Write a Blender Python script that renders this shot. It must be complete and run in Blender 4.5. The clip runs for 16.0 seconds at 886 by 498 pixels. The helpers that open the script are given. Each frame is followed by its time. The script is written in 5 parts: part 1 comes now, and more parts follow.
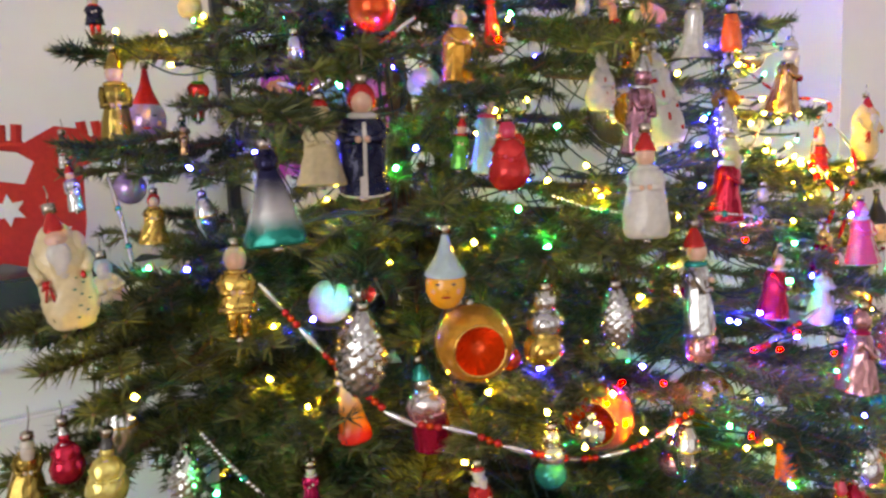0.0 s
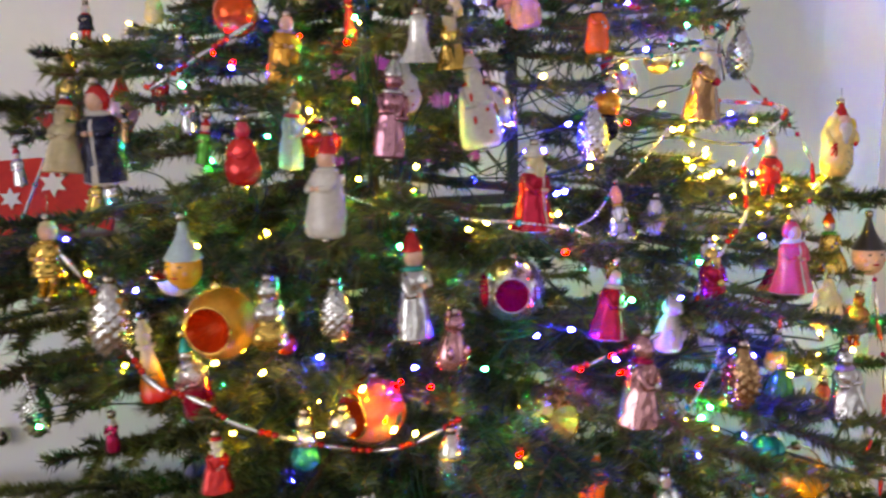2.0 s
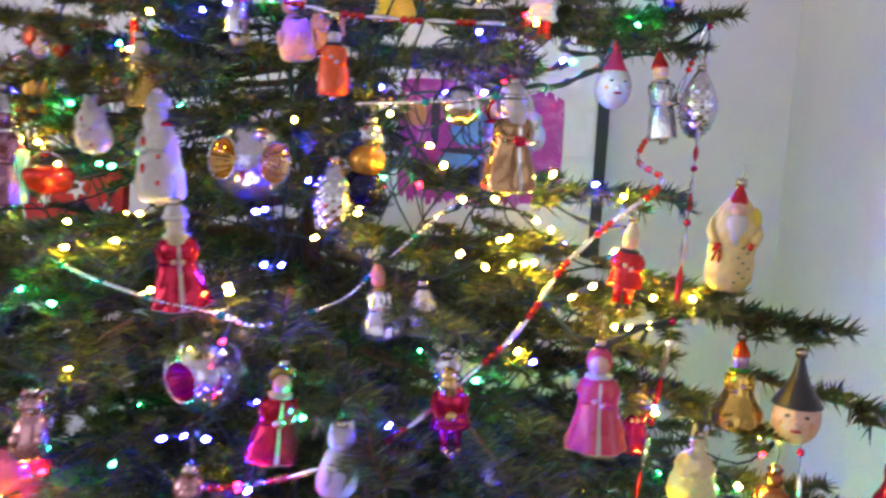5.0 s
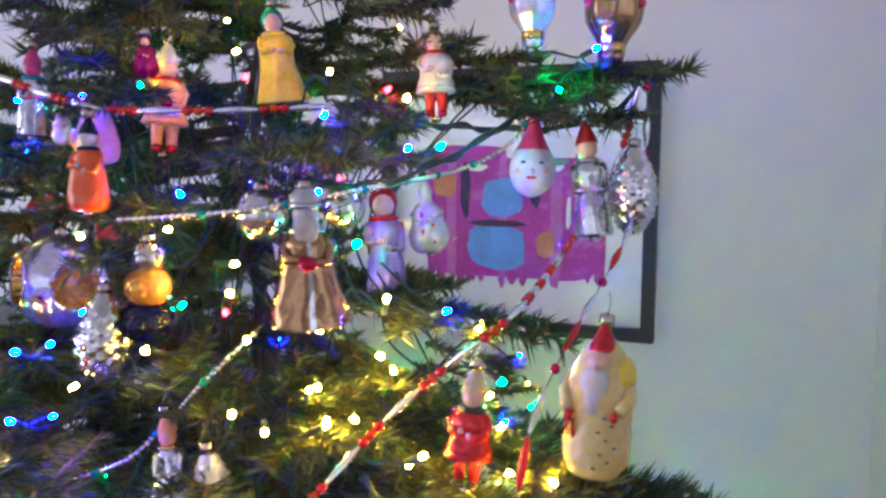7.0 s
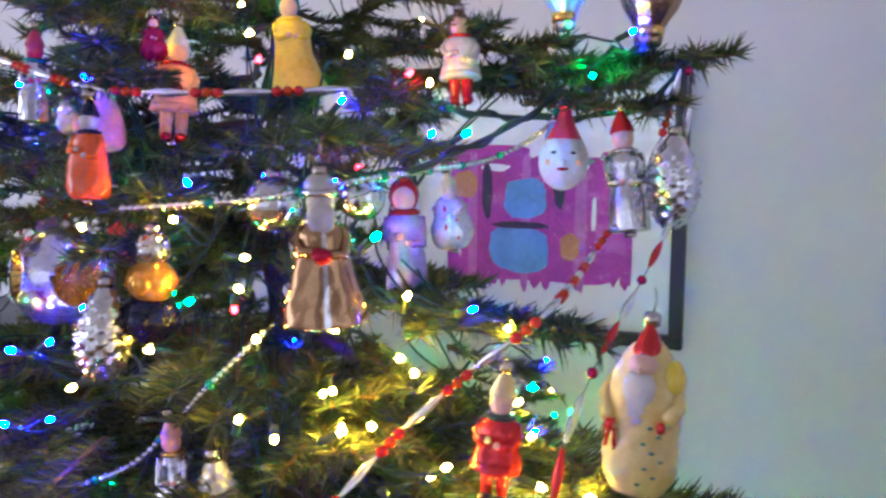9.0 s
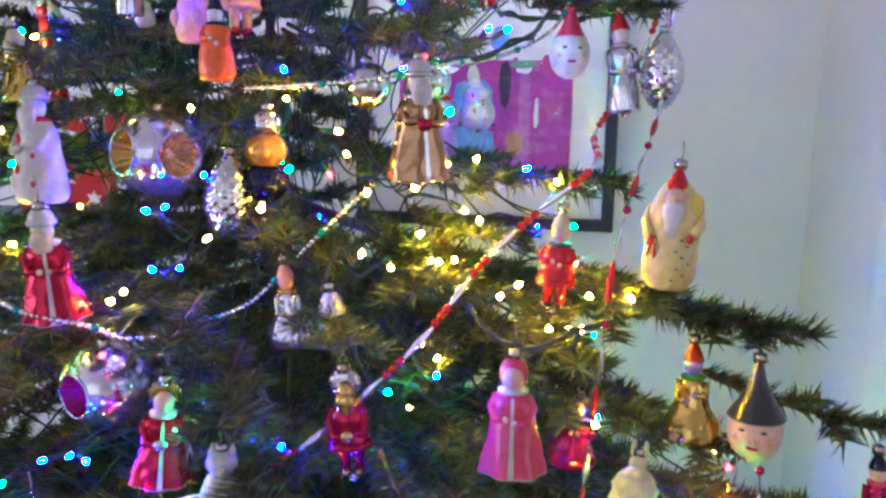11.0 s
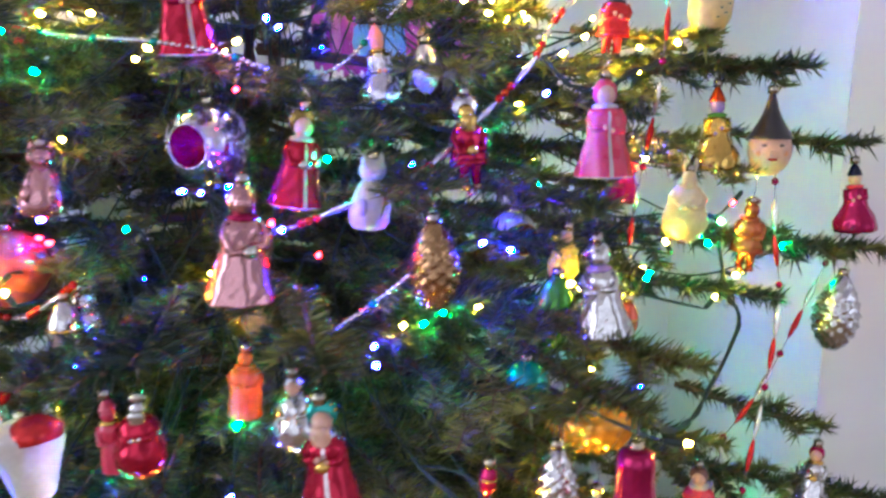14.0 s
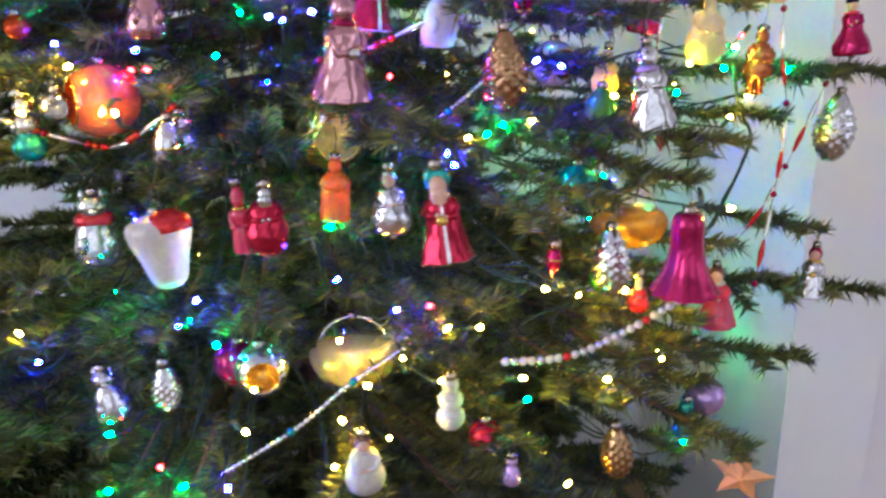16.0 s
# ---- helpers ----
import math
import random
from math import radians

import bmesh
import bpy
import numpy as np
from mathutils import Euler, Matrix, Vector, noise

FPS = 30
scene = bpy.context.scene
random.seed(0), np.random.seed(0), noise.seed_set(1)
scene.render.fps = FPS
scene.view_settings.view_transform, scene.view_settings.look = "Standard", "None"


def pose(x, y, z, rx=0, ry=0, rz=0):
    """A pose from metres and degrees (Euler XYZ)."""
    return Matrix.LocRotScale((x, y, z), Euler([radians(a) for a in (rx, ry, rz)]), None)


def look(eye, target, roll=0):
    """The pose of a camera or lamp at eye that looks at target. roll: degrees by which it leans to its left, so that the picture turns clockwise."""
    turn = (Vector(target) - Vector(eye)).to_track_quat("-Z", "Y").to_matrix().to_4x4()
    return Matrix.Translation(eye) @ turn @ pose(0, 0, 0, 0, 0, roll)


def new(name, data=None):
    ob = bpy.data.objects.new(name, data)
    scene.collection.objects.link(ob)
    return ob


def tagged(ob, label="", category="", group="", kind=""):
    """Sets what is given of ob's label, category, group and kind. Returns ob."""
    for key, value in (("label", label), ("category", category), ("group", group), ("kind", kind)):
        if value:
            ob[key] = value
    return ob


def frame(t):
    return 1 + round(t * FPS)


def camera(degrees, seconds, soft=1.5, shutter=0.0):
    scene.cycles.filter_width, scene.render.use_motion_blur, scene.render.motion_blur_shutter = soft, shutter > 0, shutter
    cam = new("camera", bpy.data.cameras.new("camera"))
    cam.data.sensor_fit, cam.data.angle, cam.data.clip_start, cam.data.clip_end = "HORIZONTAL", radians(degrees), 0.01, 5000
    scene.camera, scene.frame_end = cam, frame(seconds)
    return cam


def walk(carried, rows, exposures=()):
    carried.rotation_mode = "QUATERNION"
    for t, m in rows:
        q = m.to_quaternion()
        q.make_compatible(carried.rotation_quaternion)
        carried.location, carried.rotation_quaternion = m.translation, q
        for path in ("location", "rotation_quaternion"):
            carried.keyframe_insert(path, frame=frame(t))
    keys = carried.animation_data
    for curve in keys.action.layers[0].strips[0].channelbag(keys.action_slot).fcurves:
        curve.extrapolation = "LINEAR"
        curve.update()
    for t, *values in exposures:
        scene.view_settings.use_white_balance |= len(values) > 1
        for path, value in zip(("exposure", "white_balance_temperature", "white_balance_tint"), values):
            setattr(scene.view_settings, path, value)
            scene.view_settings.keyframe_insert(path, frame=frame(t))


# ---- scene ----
cam = camera(59.64, 16.0, soft=2.6, shutter=0.5)
ROWS = [
    (0, 0.0097, 0.0170, 1.3455, 80.62, 3.01, -2.57),
    (0.5, 0.0800, 0.0209, 1.3446, 80.60, 3.20, 1.39),
    (1, 0.2029, -0.0030, 1.3536, 80.79, 2.64, 9.76),
    (1.5, 0.3229, -0.0071, 1.3443, 80.72, 1.29, 14.16),
    (2, 0.4105, 0.0359, 1.3365, 80.84, 1.52, 15.85),
    (2.5, 0.4974, 0.0872, 1.3373, 81.64, 0.81, 21.22),
    (3, 0.5636, 0.1288, 1.3504, 81.71, 1.11, 27.23),
    (3.5, 0.6565, 0.1695, 1.3544, 82.43, -0.09, 32.72),
    (4, 0.7504, 0.2212, 1.3543, 82.59, -0.69, 36.43),
    (4.5, 0.7757, 0.2966, 1.3526, 82.18, -1.24, 38.08),
    (5, 0.7888, 0.4050, 1.3716, 81.92, -2.69, 38.89),
    (5.2, 0.7960, 0.4351, 1.3787, 81.94, -2.69, 39.43),
    (7.3, 0.8545, 0.7035, 1.4279, 85.51, -0.73, 50.99),
    (7.5, 0.8567, 0.7123, 1.4324, 85.73, -1.01, 51.01),
    (8, 0.8495, 0.7240, 1.4261, 86.38, -1.16, 51.31),
    (8.5, 0.8327, 0.7205, 1.4159, 86.08, -1.09, 51.32),
    (9, 0.8178, 0.7022, 1.4082, 85.68, -0.81, 51.63),
    (9.2, 0.8110, 0.6916, 1.4035, 85.58, -0.56, 51.68),
    (11.3, 0.8325, 0.5107, 1.3780, 79.14, -0.42, 41.89),
    (11.5, 0.8271, 0.5020, 1.3540, 79.83, -0.40, 41.00),
    (12, 0.8177, 0.4872, 1.3332, 79.55, 0.05, 39.90),
    (12.5, 0.8070, 0.4647, 1.3028, 79.64, 0.30, 38.51),
    (13, 0.7840, 0.4304, 1.2806, 78.61, 0.28, 36.40),
    (13.5, 0.7654, 0.3892, 1.2533, 76.78, -0.06, 33.40),
    (14, 0.7255, 0.3176, 1.2203, 78.17, -0.15, 29.10),
    (14.5, 0.6994, 0.2643, 1.2019, 76.63, 0.09, 27.68),
    (15, 0.7004, 0.2429, 1.1827, 74.45, 0.57, 26.75),
    (15.5, 0.7119, 0.2289, 1.1664, 72.93, 1.09, 25.90),
    (16, 0.6943, 0.1971, 1.1573, 72.11, 1.39, 25.65),
]
walk(cam, [(t, pose(x, y, z, rx, ry, rz)) for t, x, y, z, rx, ry, rz in ROWS], exposures=[(0, -0.03, 7500, 7), (2.5, -0.2, 7150, 9), (5, -0.12, 6400, 13), (7.5, -0.22, 5700, 15), (9, -0.22, 5700, 15), (12.5, 0.08, 5900, 14), (16, 0.18, 6050, 10)])

# ---- world and large lights ----
world = bpy.data.worlds.new("dusk")
scene.world = world
world.use_nodes = True
bg = world.node_tree.nodes["Background"]
bg.inputs[0].default_value = (0.42, 0.5, 0.75, 1)
bg.inputs[1].default_value = 0.25


def fill_light(m, w, h, power, colour):
    """An area lamp added to light the room from an unseen wall opening."""
    data = bpy.data.lights.new("fill_light", "AREA")
    data.shape, data.size, data.size_y, data.energy, data.color = "RECTANGLE", w, h, power, colour
    new("fill_light", data).matrix_world = m


# ---- materials ----
def material(name):
    m = bpy.data.materials.new(name)
    m.use_nodes = True
    return m, m.node_tree.nodes, m.node_tree.links, m.node_tree.nodes["Principled BSDF"]


def vary(m, colour, amount, scale, rough=0.5, rough_amount=0.1, bump=0.0, bump_scale=80.0, metal=0.0, random_by="", fine=6.0):
    """Colour and gloss that vary at two scales, with a fine relief."""
    mat, nodes, links, bsdf = m
    tc = nodes.new("ShaderNodeTexCoord")
    n1 = nodes.new("ShaderNodeTexNoise")
    n1.inputs["Scale"].default_value, n1.inputs["Detail"].default_value = scale, 4
    n2 = nodes.new("ShaderNodeTexNoise")
    n2.inputs["Scale"].default_value, n2.inputs["Detail"].default_value = scale * fine, 5
    links.new(tc.outputs["Object"], n1.inputs["Vector"])
    links.new(tc.outputs["Object"], n2.inputs["Vector"])
    add = nodes.new("ShaderNodeMath")
    add.operation = "MULTIPLY_ADD"
    links.new(n2.outputs[0], add.inputs[0])
    add.inputs[1].default_value = 0.5
    half = nodes.new("ShaderNodeMath")
    half.operation = "MULTIPLY"
    links.new(n1.outputs[0], half.inputs[0])
    half.inputs[1].default_value = 0.6
    links.new(half.outputs[0], add.inputs[2])
    value = add.outputs[0]
    if random_by:
        if random_by == "island":
            geo = nodes.new("ShaderNodeNewGeometry")
            src = geo.outputs["Random Per Island"]
        else:
            src = nodes.new("ShaderNodeObjectInfo").outputs["Random"]
        mix = nodes.new("ShaderNodeMath")
        mix.operation = "MULTIPLY_ADD"
        links.new(src, mix.inputs[0])
        mix.inputs[1].default_value = 0.6
        sub = nodes.new("ShaderNodeMath")
        sub.operation = "SUBTRACT"
        links.new(value, sub.inputs[0])
        sub.inputs[1].default_value = 0.3
        links.new(sub.outputs[0], mix.inputs[2])
        value = mix.outputs[0]
    ramp = nodes.new("ShaderNodeValToRGB")
    lo = [c * (1 - amount) for c in colour]
    hi = [min(1, c * (1 + amount)) for c in colour]
    ramp.color_ramp.elements[0].position, ramp.color_ramp.elements[1].position = 0.25, 0.8
    ramp.color_ramp.elements[0].color, ramp.color_ramp.elements[1].color = (*lo, 1), (*hi, 1)
    links.new(value, ramp.inputs[0])
    links.new(ramp.outputs[0], bsdf.inputs["Base Color"])
    rr = nodes.new("ShaderNodeMapRange")
    rr.inputs["To Min"].default_value, rr.inputs["To Max"].default_value = max(0.02, rough - rough_amount), rough + rough_amount
    links.new(n1.outputs[0], rr.inputs[0])
    links.new(rr.outputs[0], bsdf.inputs["Roughness"])
    bsdf.inputs["Metallic"].default_value = metal
    if bump:
        b = nodes.new("ShaderNodeBump")
        n3 = nodes.new("ShaderNodeTexNoise")
        n3.inputs["Scale"].default_value, n3.inputs["Detail"].default_value = bump_scale, 4
        links.new(tc.outputs["Object"], n3.inputs["Vector"])
        links.new(n3.outputs[0], b.inputs["Height"])
        b.inputs["Strength"].default_value, b.inputs["Distance"].default_value = bump, 0.002
        links.new(b.outputs[0], bsdf.inputs["Normal"])
    return mat


def lacquer(name, colour, metal=0.75, rough=0.16):
    """Thin mirrored glass with coloured lacquer, worn in places."""
    return vary(material(name), tuple(0.85 * c for c in colour), 0.38, 45, 0.65 * rough, 0.06, 0.25, 160, metal)


def enamel(name, colour, rough=0.38):
    """Matt paint on thin glass that lets a little light through."""
    m = material(name)
    m[3].inputs["Subsurface Weight"].default_value = 0.25
    m[3].inputs["Subsurface Radius"].default_value = (0.01, 0.008, 0.006)
    m[3].inputs["Subsurface Scale"].default_value = 0.5
    m[3].inputs["Coat Weight"].default_value = 0.5
    m[3].inputs["Coat Roughness"].default_value = 0.1
    return vary(m, tuple(0.85 * c for c in colour), 0.26, 40, rough, 0.1, 0.3, 170, 0.0)


SILVER = lacquer("silver_lacquer", (0.66, 0.66, 0.65), 0.95, 0.13)
PEARL = lacquer("pearl_lacquer", (0.66, 0.64, 0.62), 0.5, 0.22)
GOLD = lacquer("gold_lacquer", (0.75, 0.5, 0.12), 0.9, 0.15)
AMBER = lacquer("amber_lacquer", (0.8, 0.38, 0.05), 0.6, 0.15)
OLIVE = lacquer("olive_gold_lacquer", (0.36, 0.26, 0.06), 0.8, 0.22)
LEMON = lacquer("lemon_lacquer", (0.75, 0.66, 0.2), 0.6, 0.2)
RED = lacquer("red_lacquer", (0.62, 0.03, 0.03), 0.45, 0.2)
RUBY = lacquer("ruby_lacquer", (0.5, 0.015, 0.05), 0.7, 0.14)
CORAL = lacquer("coral_lacquer", (0.75, 0.16, 0.1), 0.6, 0.14)
FLAME = lacquer("flame_lacquer", (0.7, 0.08, 0.012), 0.6, 0.2)
MAGENTA = lacquer("magenta_lacquer", (0.45, 0.012, 0.1), 0.65, 0.15)
ROSE = lacquer("rose_lacquer", (0.62, 0.32, 0.34), 0.85, 0.15)
MAUVE = lacquer("mauve_lacquer", (0.42, 0.2, 0.26), 0.8, 0.18)
LILAC = lacquer("lilac_lacquer", (0.5, 0.34, 0.66), 0.5, 0.22)
COPPER = lacquer("copper_lacquer", (0.5, 0.15, 0.06), 0.7, 0.2)
BRONZE = lacquer("bronze_lacquer", (0.42, 0.25, 0.12), 0.85, 0.2)
TEAL = lacquer("teal_lacquer", (0.03, 0.35, 0.3), 0.6, 0.18)
GREEN = lacquer("green_lacquer", (0.1, 0.38, 0.05), 0.6, 0.18)
NAVY = lacquer("navy_lacquer", (0.008, 0.011, 0.045), 0.4, 0.2)
ICE = enamel("pale_blue_enamel", (0.42, 0.55, 0.58), 0.3)
WHITE = enamel("white_enamel", (0.6, 0.57, 0.52))
CREAM = enamel("cream_enamel", (0.66, 0.55, 0.32))
# cream paint, with the yellow of the lamp beneath put into its colour
GLOWCREAM = enamel("lamp_yellow_cream_enamel", (0.72, 0.54, 0.18))
SUNNY = enamel("sunny_orange_enamel", (0.9, 0.42, 0.025), 0.25)
VERMILION = enamel("vermilion_enamel", (0.9, 0.12, 0.008), 0.22)
YELLOW = enamel("yellow_enamel", (0.8, 0.6, 0.04), 0.3)
PEACH = enamel("peach_enamel", (0.8, 0.36, 0.16), 0.3)
PINK = enamel("pink_enamel", (0.68, 0.035, 0.1), 0.3)
SKIN = enamel("flesh_enamel", (0.76, 0.46, 0.33))
BROWN = enamel("brown_enamel", (0.14, 0.05, 0.03))
BLACK = enamel("black_enamel", (0.012, 0.012, 0.014), 0.3)


def fading_enamel(name, low, middle, high, half):
    """Sprayed enamel that fades from one colour to the next up the body."""
    mat, nodes, links, bsdf = material(name)
    tc = nodes.new("ShaderNodeTexCoord")
    sep = nodes.new("ShaderNodeSeparateXYZ")
    links.new(tc.outputs["Object"], sep.inputs[0])
    noise = nodes.new("ShaderNodeTexNoise")
    noise.inputs["Scale"].default_value = 90.0
    links.new(tc.outputs["Object"], noise.inputs["Vector"])
    rng = nodes.new("ShaderNodeMapRange")
    rng.inputs["From Min"].default_value, rng.inputs["From Max"].default_value = -half, half
    links.new(sep.outputs[2], rng.inputs[0])
    add = nodes.new("ShaderNodeMath")
    add.operation = "MULTIPLY_ADD"
    links.new(noise.outputs[0], add.inputs[0])
    add.inputs[1].default_value = 0.15
    links.new(rng.outputs[0], add.inputs[2])
    ramp = nodes.new("ShaderNodeValToRGB")
    e = ramp.color_ramp.elements
    e[0].position, e[0].color = 0.16, (*low, 1)
    e[1].position, e[1].color = 0.7, (*high, 1)
    e.new(0.36).color = (*middle, 1)
    links.new(add.outputs[0], ramp.inputs[0])
    links.new(ramp.outputs[0], bsdf.inputs["Base Color"])
    bsdf.inputs["Roughness"].default_value = 0.22
    return mat


FLAME_FADE = fading_enamel("flame_fade_enamel", (0.7, 0.02, 0.01), (0.8, 0.3, 0.03), (0.62, 0.56, 0.42), 0.04)
GNOME_FADE = fading_enamel("gnome_fade_lacquer", (0.01, 0.2, 0.16), (0.55, 0.55, 0.55), (0.012, 0.012, 0.05), 0.03)
GNOME_FADE.node_tree.nodes["Principled BSDF"].inputs["Metallic"].default_value = 0.7
RUBY_FADE = fading_enamel("ruby_fade_lacquer", (0.45, 0.012, 0.06), (0.45, 0.012, 0.06), (0.6, 0.57, 0.55), 0.03)
RUBY_FADE.node_tree.nodes["Principled BSDF"].inputs["Metallic"].default_value = 0.75
TIN = lacquer("tin_cap", (0.5, 0.45, 0.38), 1.0, 0.3)
WIRE = lacquer("hanging_wire", (0.3, 0.28, 0.26), 1.0, 0.35)


def needle_material():
    """Waxy fir needles: blue-green sprays and yellow-green ones, with single needles that differ a little."""
    mat, nodes, links, bsdf = material("fir_needle")
    tc = nodes.new("ShaderNodeTexCoord")
    clump = nodes.new("ShaderNodeTexNoise")
    clump.inputs["Scale"].default_value, clump.inputs["Detail"].default_value = 11.0, 2.0
    links.new(tc.outputs["Object"], clump.inputs["Vector"])
    geo = nodes.new("ShaderNodeNewGeometry")
    add = nodes.new("ShaderNodeMath")
    add.operation = "MULTIPLY_ADD"
    links.new(geo.outputs["Random Per Island"], add.inputs[0])
    add.inputs[1].default_value = 0.22
    links.new(clump.outputs[0], add.inputs[2])
    ramp = nodes.new("ShaderNodeValToRGB")
    e = ramp.color_ramp.elements
    e[0].position, e[0].color = 0.42, (0.02, 0.042, 0.026, 1)
    e[1].position, e[1].color = 0.76, (0.17, 0.18, 0.05, 1)
    mid = e.new(0.6)
    mid.color = (0.066, 0.084, 0.029, 1)
    links.new(add.outputs[0], ramp.inputs[0])
    links.new(ramp.outputs[0], bsdf.inputs["Base Color"])
    bsdf.inputs["Roughness"].default_value = 0.4
    bsdf.inputs["Specular IOR Level"].default_value = 0.22
    return mat


NEEDLE = needle_material()
BARK = vary(material("fir_bark"), (0.13, 0.075, 0.04), 0.45, 60, 0.85, 0.08, 0.6, 300)
WALL = vary(material("wall_paint"), (0.83, 0.82, 0.83), 0.035, 1.6, 0.8, 0.06, 0.25, 60, 0.0, "", 14)
FLOOR = vary(material("floor_wood"), (0.3, 0.18, 0.09), 0.3, 3, 0.45, 0.1, 0.1, 50)
WHITE_PAINT = vary(material("white_furniture_paint"), (0.78, 0.78, 0.78), 0.04, 3, 0.4, 0.08, 0.05, 50)
DARK_BOX = vary(material("black_plastic"), (0.02, 0.02, 0.022), 0.3, 10, 0.4, 0.1, 0.05, 90)
FELT = vary(material("red_felt"), (0.5, 0.03, 0.025), 0.25, 20, 0.95, 0.04, 0.5, 400)
FELT_WHITE = vary(material("white_felt"), (0.72, 0.68, 0.66), 0.12, 25, 0.95, 0.04, 0.5, 400)
FRAME_BLACK = vary(material("black_frame_wood"), (0.016, 0.017, 0.022), 0.35, 12, 0.42, 0.12, 0.2, 120)
PAPER = vary(material("white_paper"), (0.8, 0.8, 0.82), 0.03, 6, 0.85, 0.05, 0.1, 90)
PLUM_PAINT = vary(material("plum_paint"), (0.42, 0.05, 0.34), 0.5, 14, 0.8, 0.08, 0.2, 120, 0.0, "", 9)
PLUM_WASH = vary(material("thin_plum_paint"), (0.5, 0.14, 0.45), 0.4, 30, 0.8, 0.08, 0.2, 120)
GREEN_PAINT = vary(material("green_paint"), (0.2, 0.35, 0.25), 0.35, 22, 0.8, 0.08, 0.2, 120)
BLUE_PAINT = vary(material("blue_paint"), (0.14, 0.3, 0.7), 0.35, 22, 0.8, 0.08, 0.2, 120)
OCHRE_PAINT = vary(material("ochre_paint"), (0.5, 0.22, 0.1), 0.3, 22, 0.8, 0.08, 0.2, 120)
DARK_PAINT = vary(material("dark_paint"), (0.05, 0.03, 0.09), 0.3, 22, 0.8, 0.08, 0.2, 120)
CABLE = vary(material("green_cable"), (0.012, 0.03, 0.02), 0.3, 30, 0.45, 0.1, 0)


def glass(name, colour=(1, 1, 1), rough=0.03):
    m, nodes, links, bsdf = material(name)
    bsdf.inputs["Base Color"].default_value = (*colour, 1)
    bsdf.inputs["Roughness"].default_value = rough
    bsdf.inputs["Transmission Weight"].default_value = 1.0
    bsdf.inputs["IOR"].default_value = 1.45
    return m


def lamp_glass(name, colour, strength):
    m, nodes, links, bsdf = material(name)
    bsdf.inputs["Base Color"].default_value = (*colour, 1)
    bsdf.inputs["Emission Color"].default_value = (*colour, 1)
    bsdf.inputs["Emission Strength"].default_value = strength
    return m


PANE = glass("picture_glass")
WARM = lamp_glass("warm_led", (1.0, 0.6, 0.025), 720)
BLUE_LED = lamp_glass("blue_led", (0.008, 0.009, 1.0), 3000)
GREEN_LED = lamp_glass("green_led", (0.004, 1.0, 0.16), 900)
RED_LED = lamp_glass("red_led", (1.0, 0.0015, 0.002), 380)


# ---- mesh helpers ----
def mesh_object(name, bm, materials, parent=None, label="", smooth=True):
    data = bpy.data.meshes.new(name)
    bm.to_mesh(data)
    bm.free()
    for m in materials:
        data.materials.append(m)
    if smooth:
        data.polygons.foreach_set("use_smooth", [True] * len(data.polygons))
    ob = new(name, data)
    ob.parent = parent
    if label:
        ob["label"] = label
    return ob


def part(name, bm, mat, parent, label="", smooth=True):
    return mesh_object(name, bm, [mat], parent, label, smooth)


def box(bm, centre, size, turn=None, mat=0, bevel=0.0):
    made = bmesh.ops.create_cube(bm, size=1.0)["verts"]
    m = Matrix.Translation(centre) @ (turn or Matrix()) @ Matrix.Diagonal((*size, 1))
    bmesh.ops.transform(bm, matrix=m, verts=made)
    faces = {f for v in made for f in v.link_faces}
    for f in faces:
        f.material_index = mat
    if bevel:
        edges = list({e for v in made for e in v.link_edges})
        bmesh.ops.bevel(bm, geom=edges, offset=bevel, segments=2, affect="EDGES")


def lathe(bm, profile, seg=20, mat=0, squash=1.0, folds=0, fold=0.0, mats=None, offset=(0, 0, 0), turn=None):
    """A turned body from (radius, height) pairs, with optional folds that deepen downwards."""
    rings = []
    top = profile[-1][1]
    for r, z in profile:
        ring = []
        for i in range(seg):
            a = 2 * math.pi * i / seg
            k = 1 + (fold * math.cos(folds * a) * (1 - z / top) if folds else 0)
            p = Vector((r * k * math.cos(a), r * k * math.sin(a) * squash, z))
            if turn:
                p = turn @ p
            ring.append(bm.verts.new(p + Vector(offset)))
        rings.append(ring)
    for j in range(len(rings) - 1):
        for i in range(seg):
            f = bm.faces.new((rings[j][i], rings[j][(i + 1) % seg], rings[j + 1][(i + 1) % seg], rings[j + 1][i]))
            f.material_index = mats(j) if mats else mat
    for ring, flip in ((rings[0], True), (rings[-1], False)):
        f = bm.faces.new(list(reversed(ring)) if flip else ring)
        f.material_index = mats(0 if flip else len(rings) - 2) if mats else mat


def smooth_profile(points, steps=4):
    """Rounds a coarse profile."""
    out = []
    n = len(points)
    for i in range(n - 1):
        p0, p1, p2, p3 = points[max(i - 1, 0)], points[i], points[i + 1], points[min(i + 2, n - 1)]
        for k in range(steps):
            t = k / steps
            q = []
            for a, b, c, d in zip(p0, p1, p2, p3):
                q.append(0.5 * (2 * b + (c - a) * t + (2 * a - 5 * b + 4 * c - d) * t * t + (3 * b - a - 3 * c + d) * t ** 3))
            out.append((max(q[0], 0.001), q[1]))
    out.append(points[-1])
    return out


def ball_profile(r, z0, n=9, stretch=1.0):
    return [(max(0.001, r * math.sin(math.pi * i / n)), z0 - r * stretch * math.cos(math.pi * i / n)) for i in range(n + 1)]


def ellipsoid(bm, centre, size, mat=0, seg=12):
    made = bmesh.ops.create_uvsphere(bm, u_segments=seg, v_segments=max(6, seg // 2 + 2), radius=1.0)["verts"]
    bmesh.ops.transform(bm, matrix=Matrix.Translation(centre) @ Matrix.Diagonal((*size, 1)), verts=made)
    for f in {f for v in made for f in v.link_faces}:
        f.material_index = mat


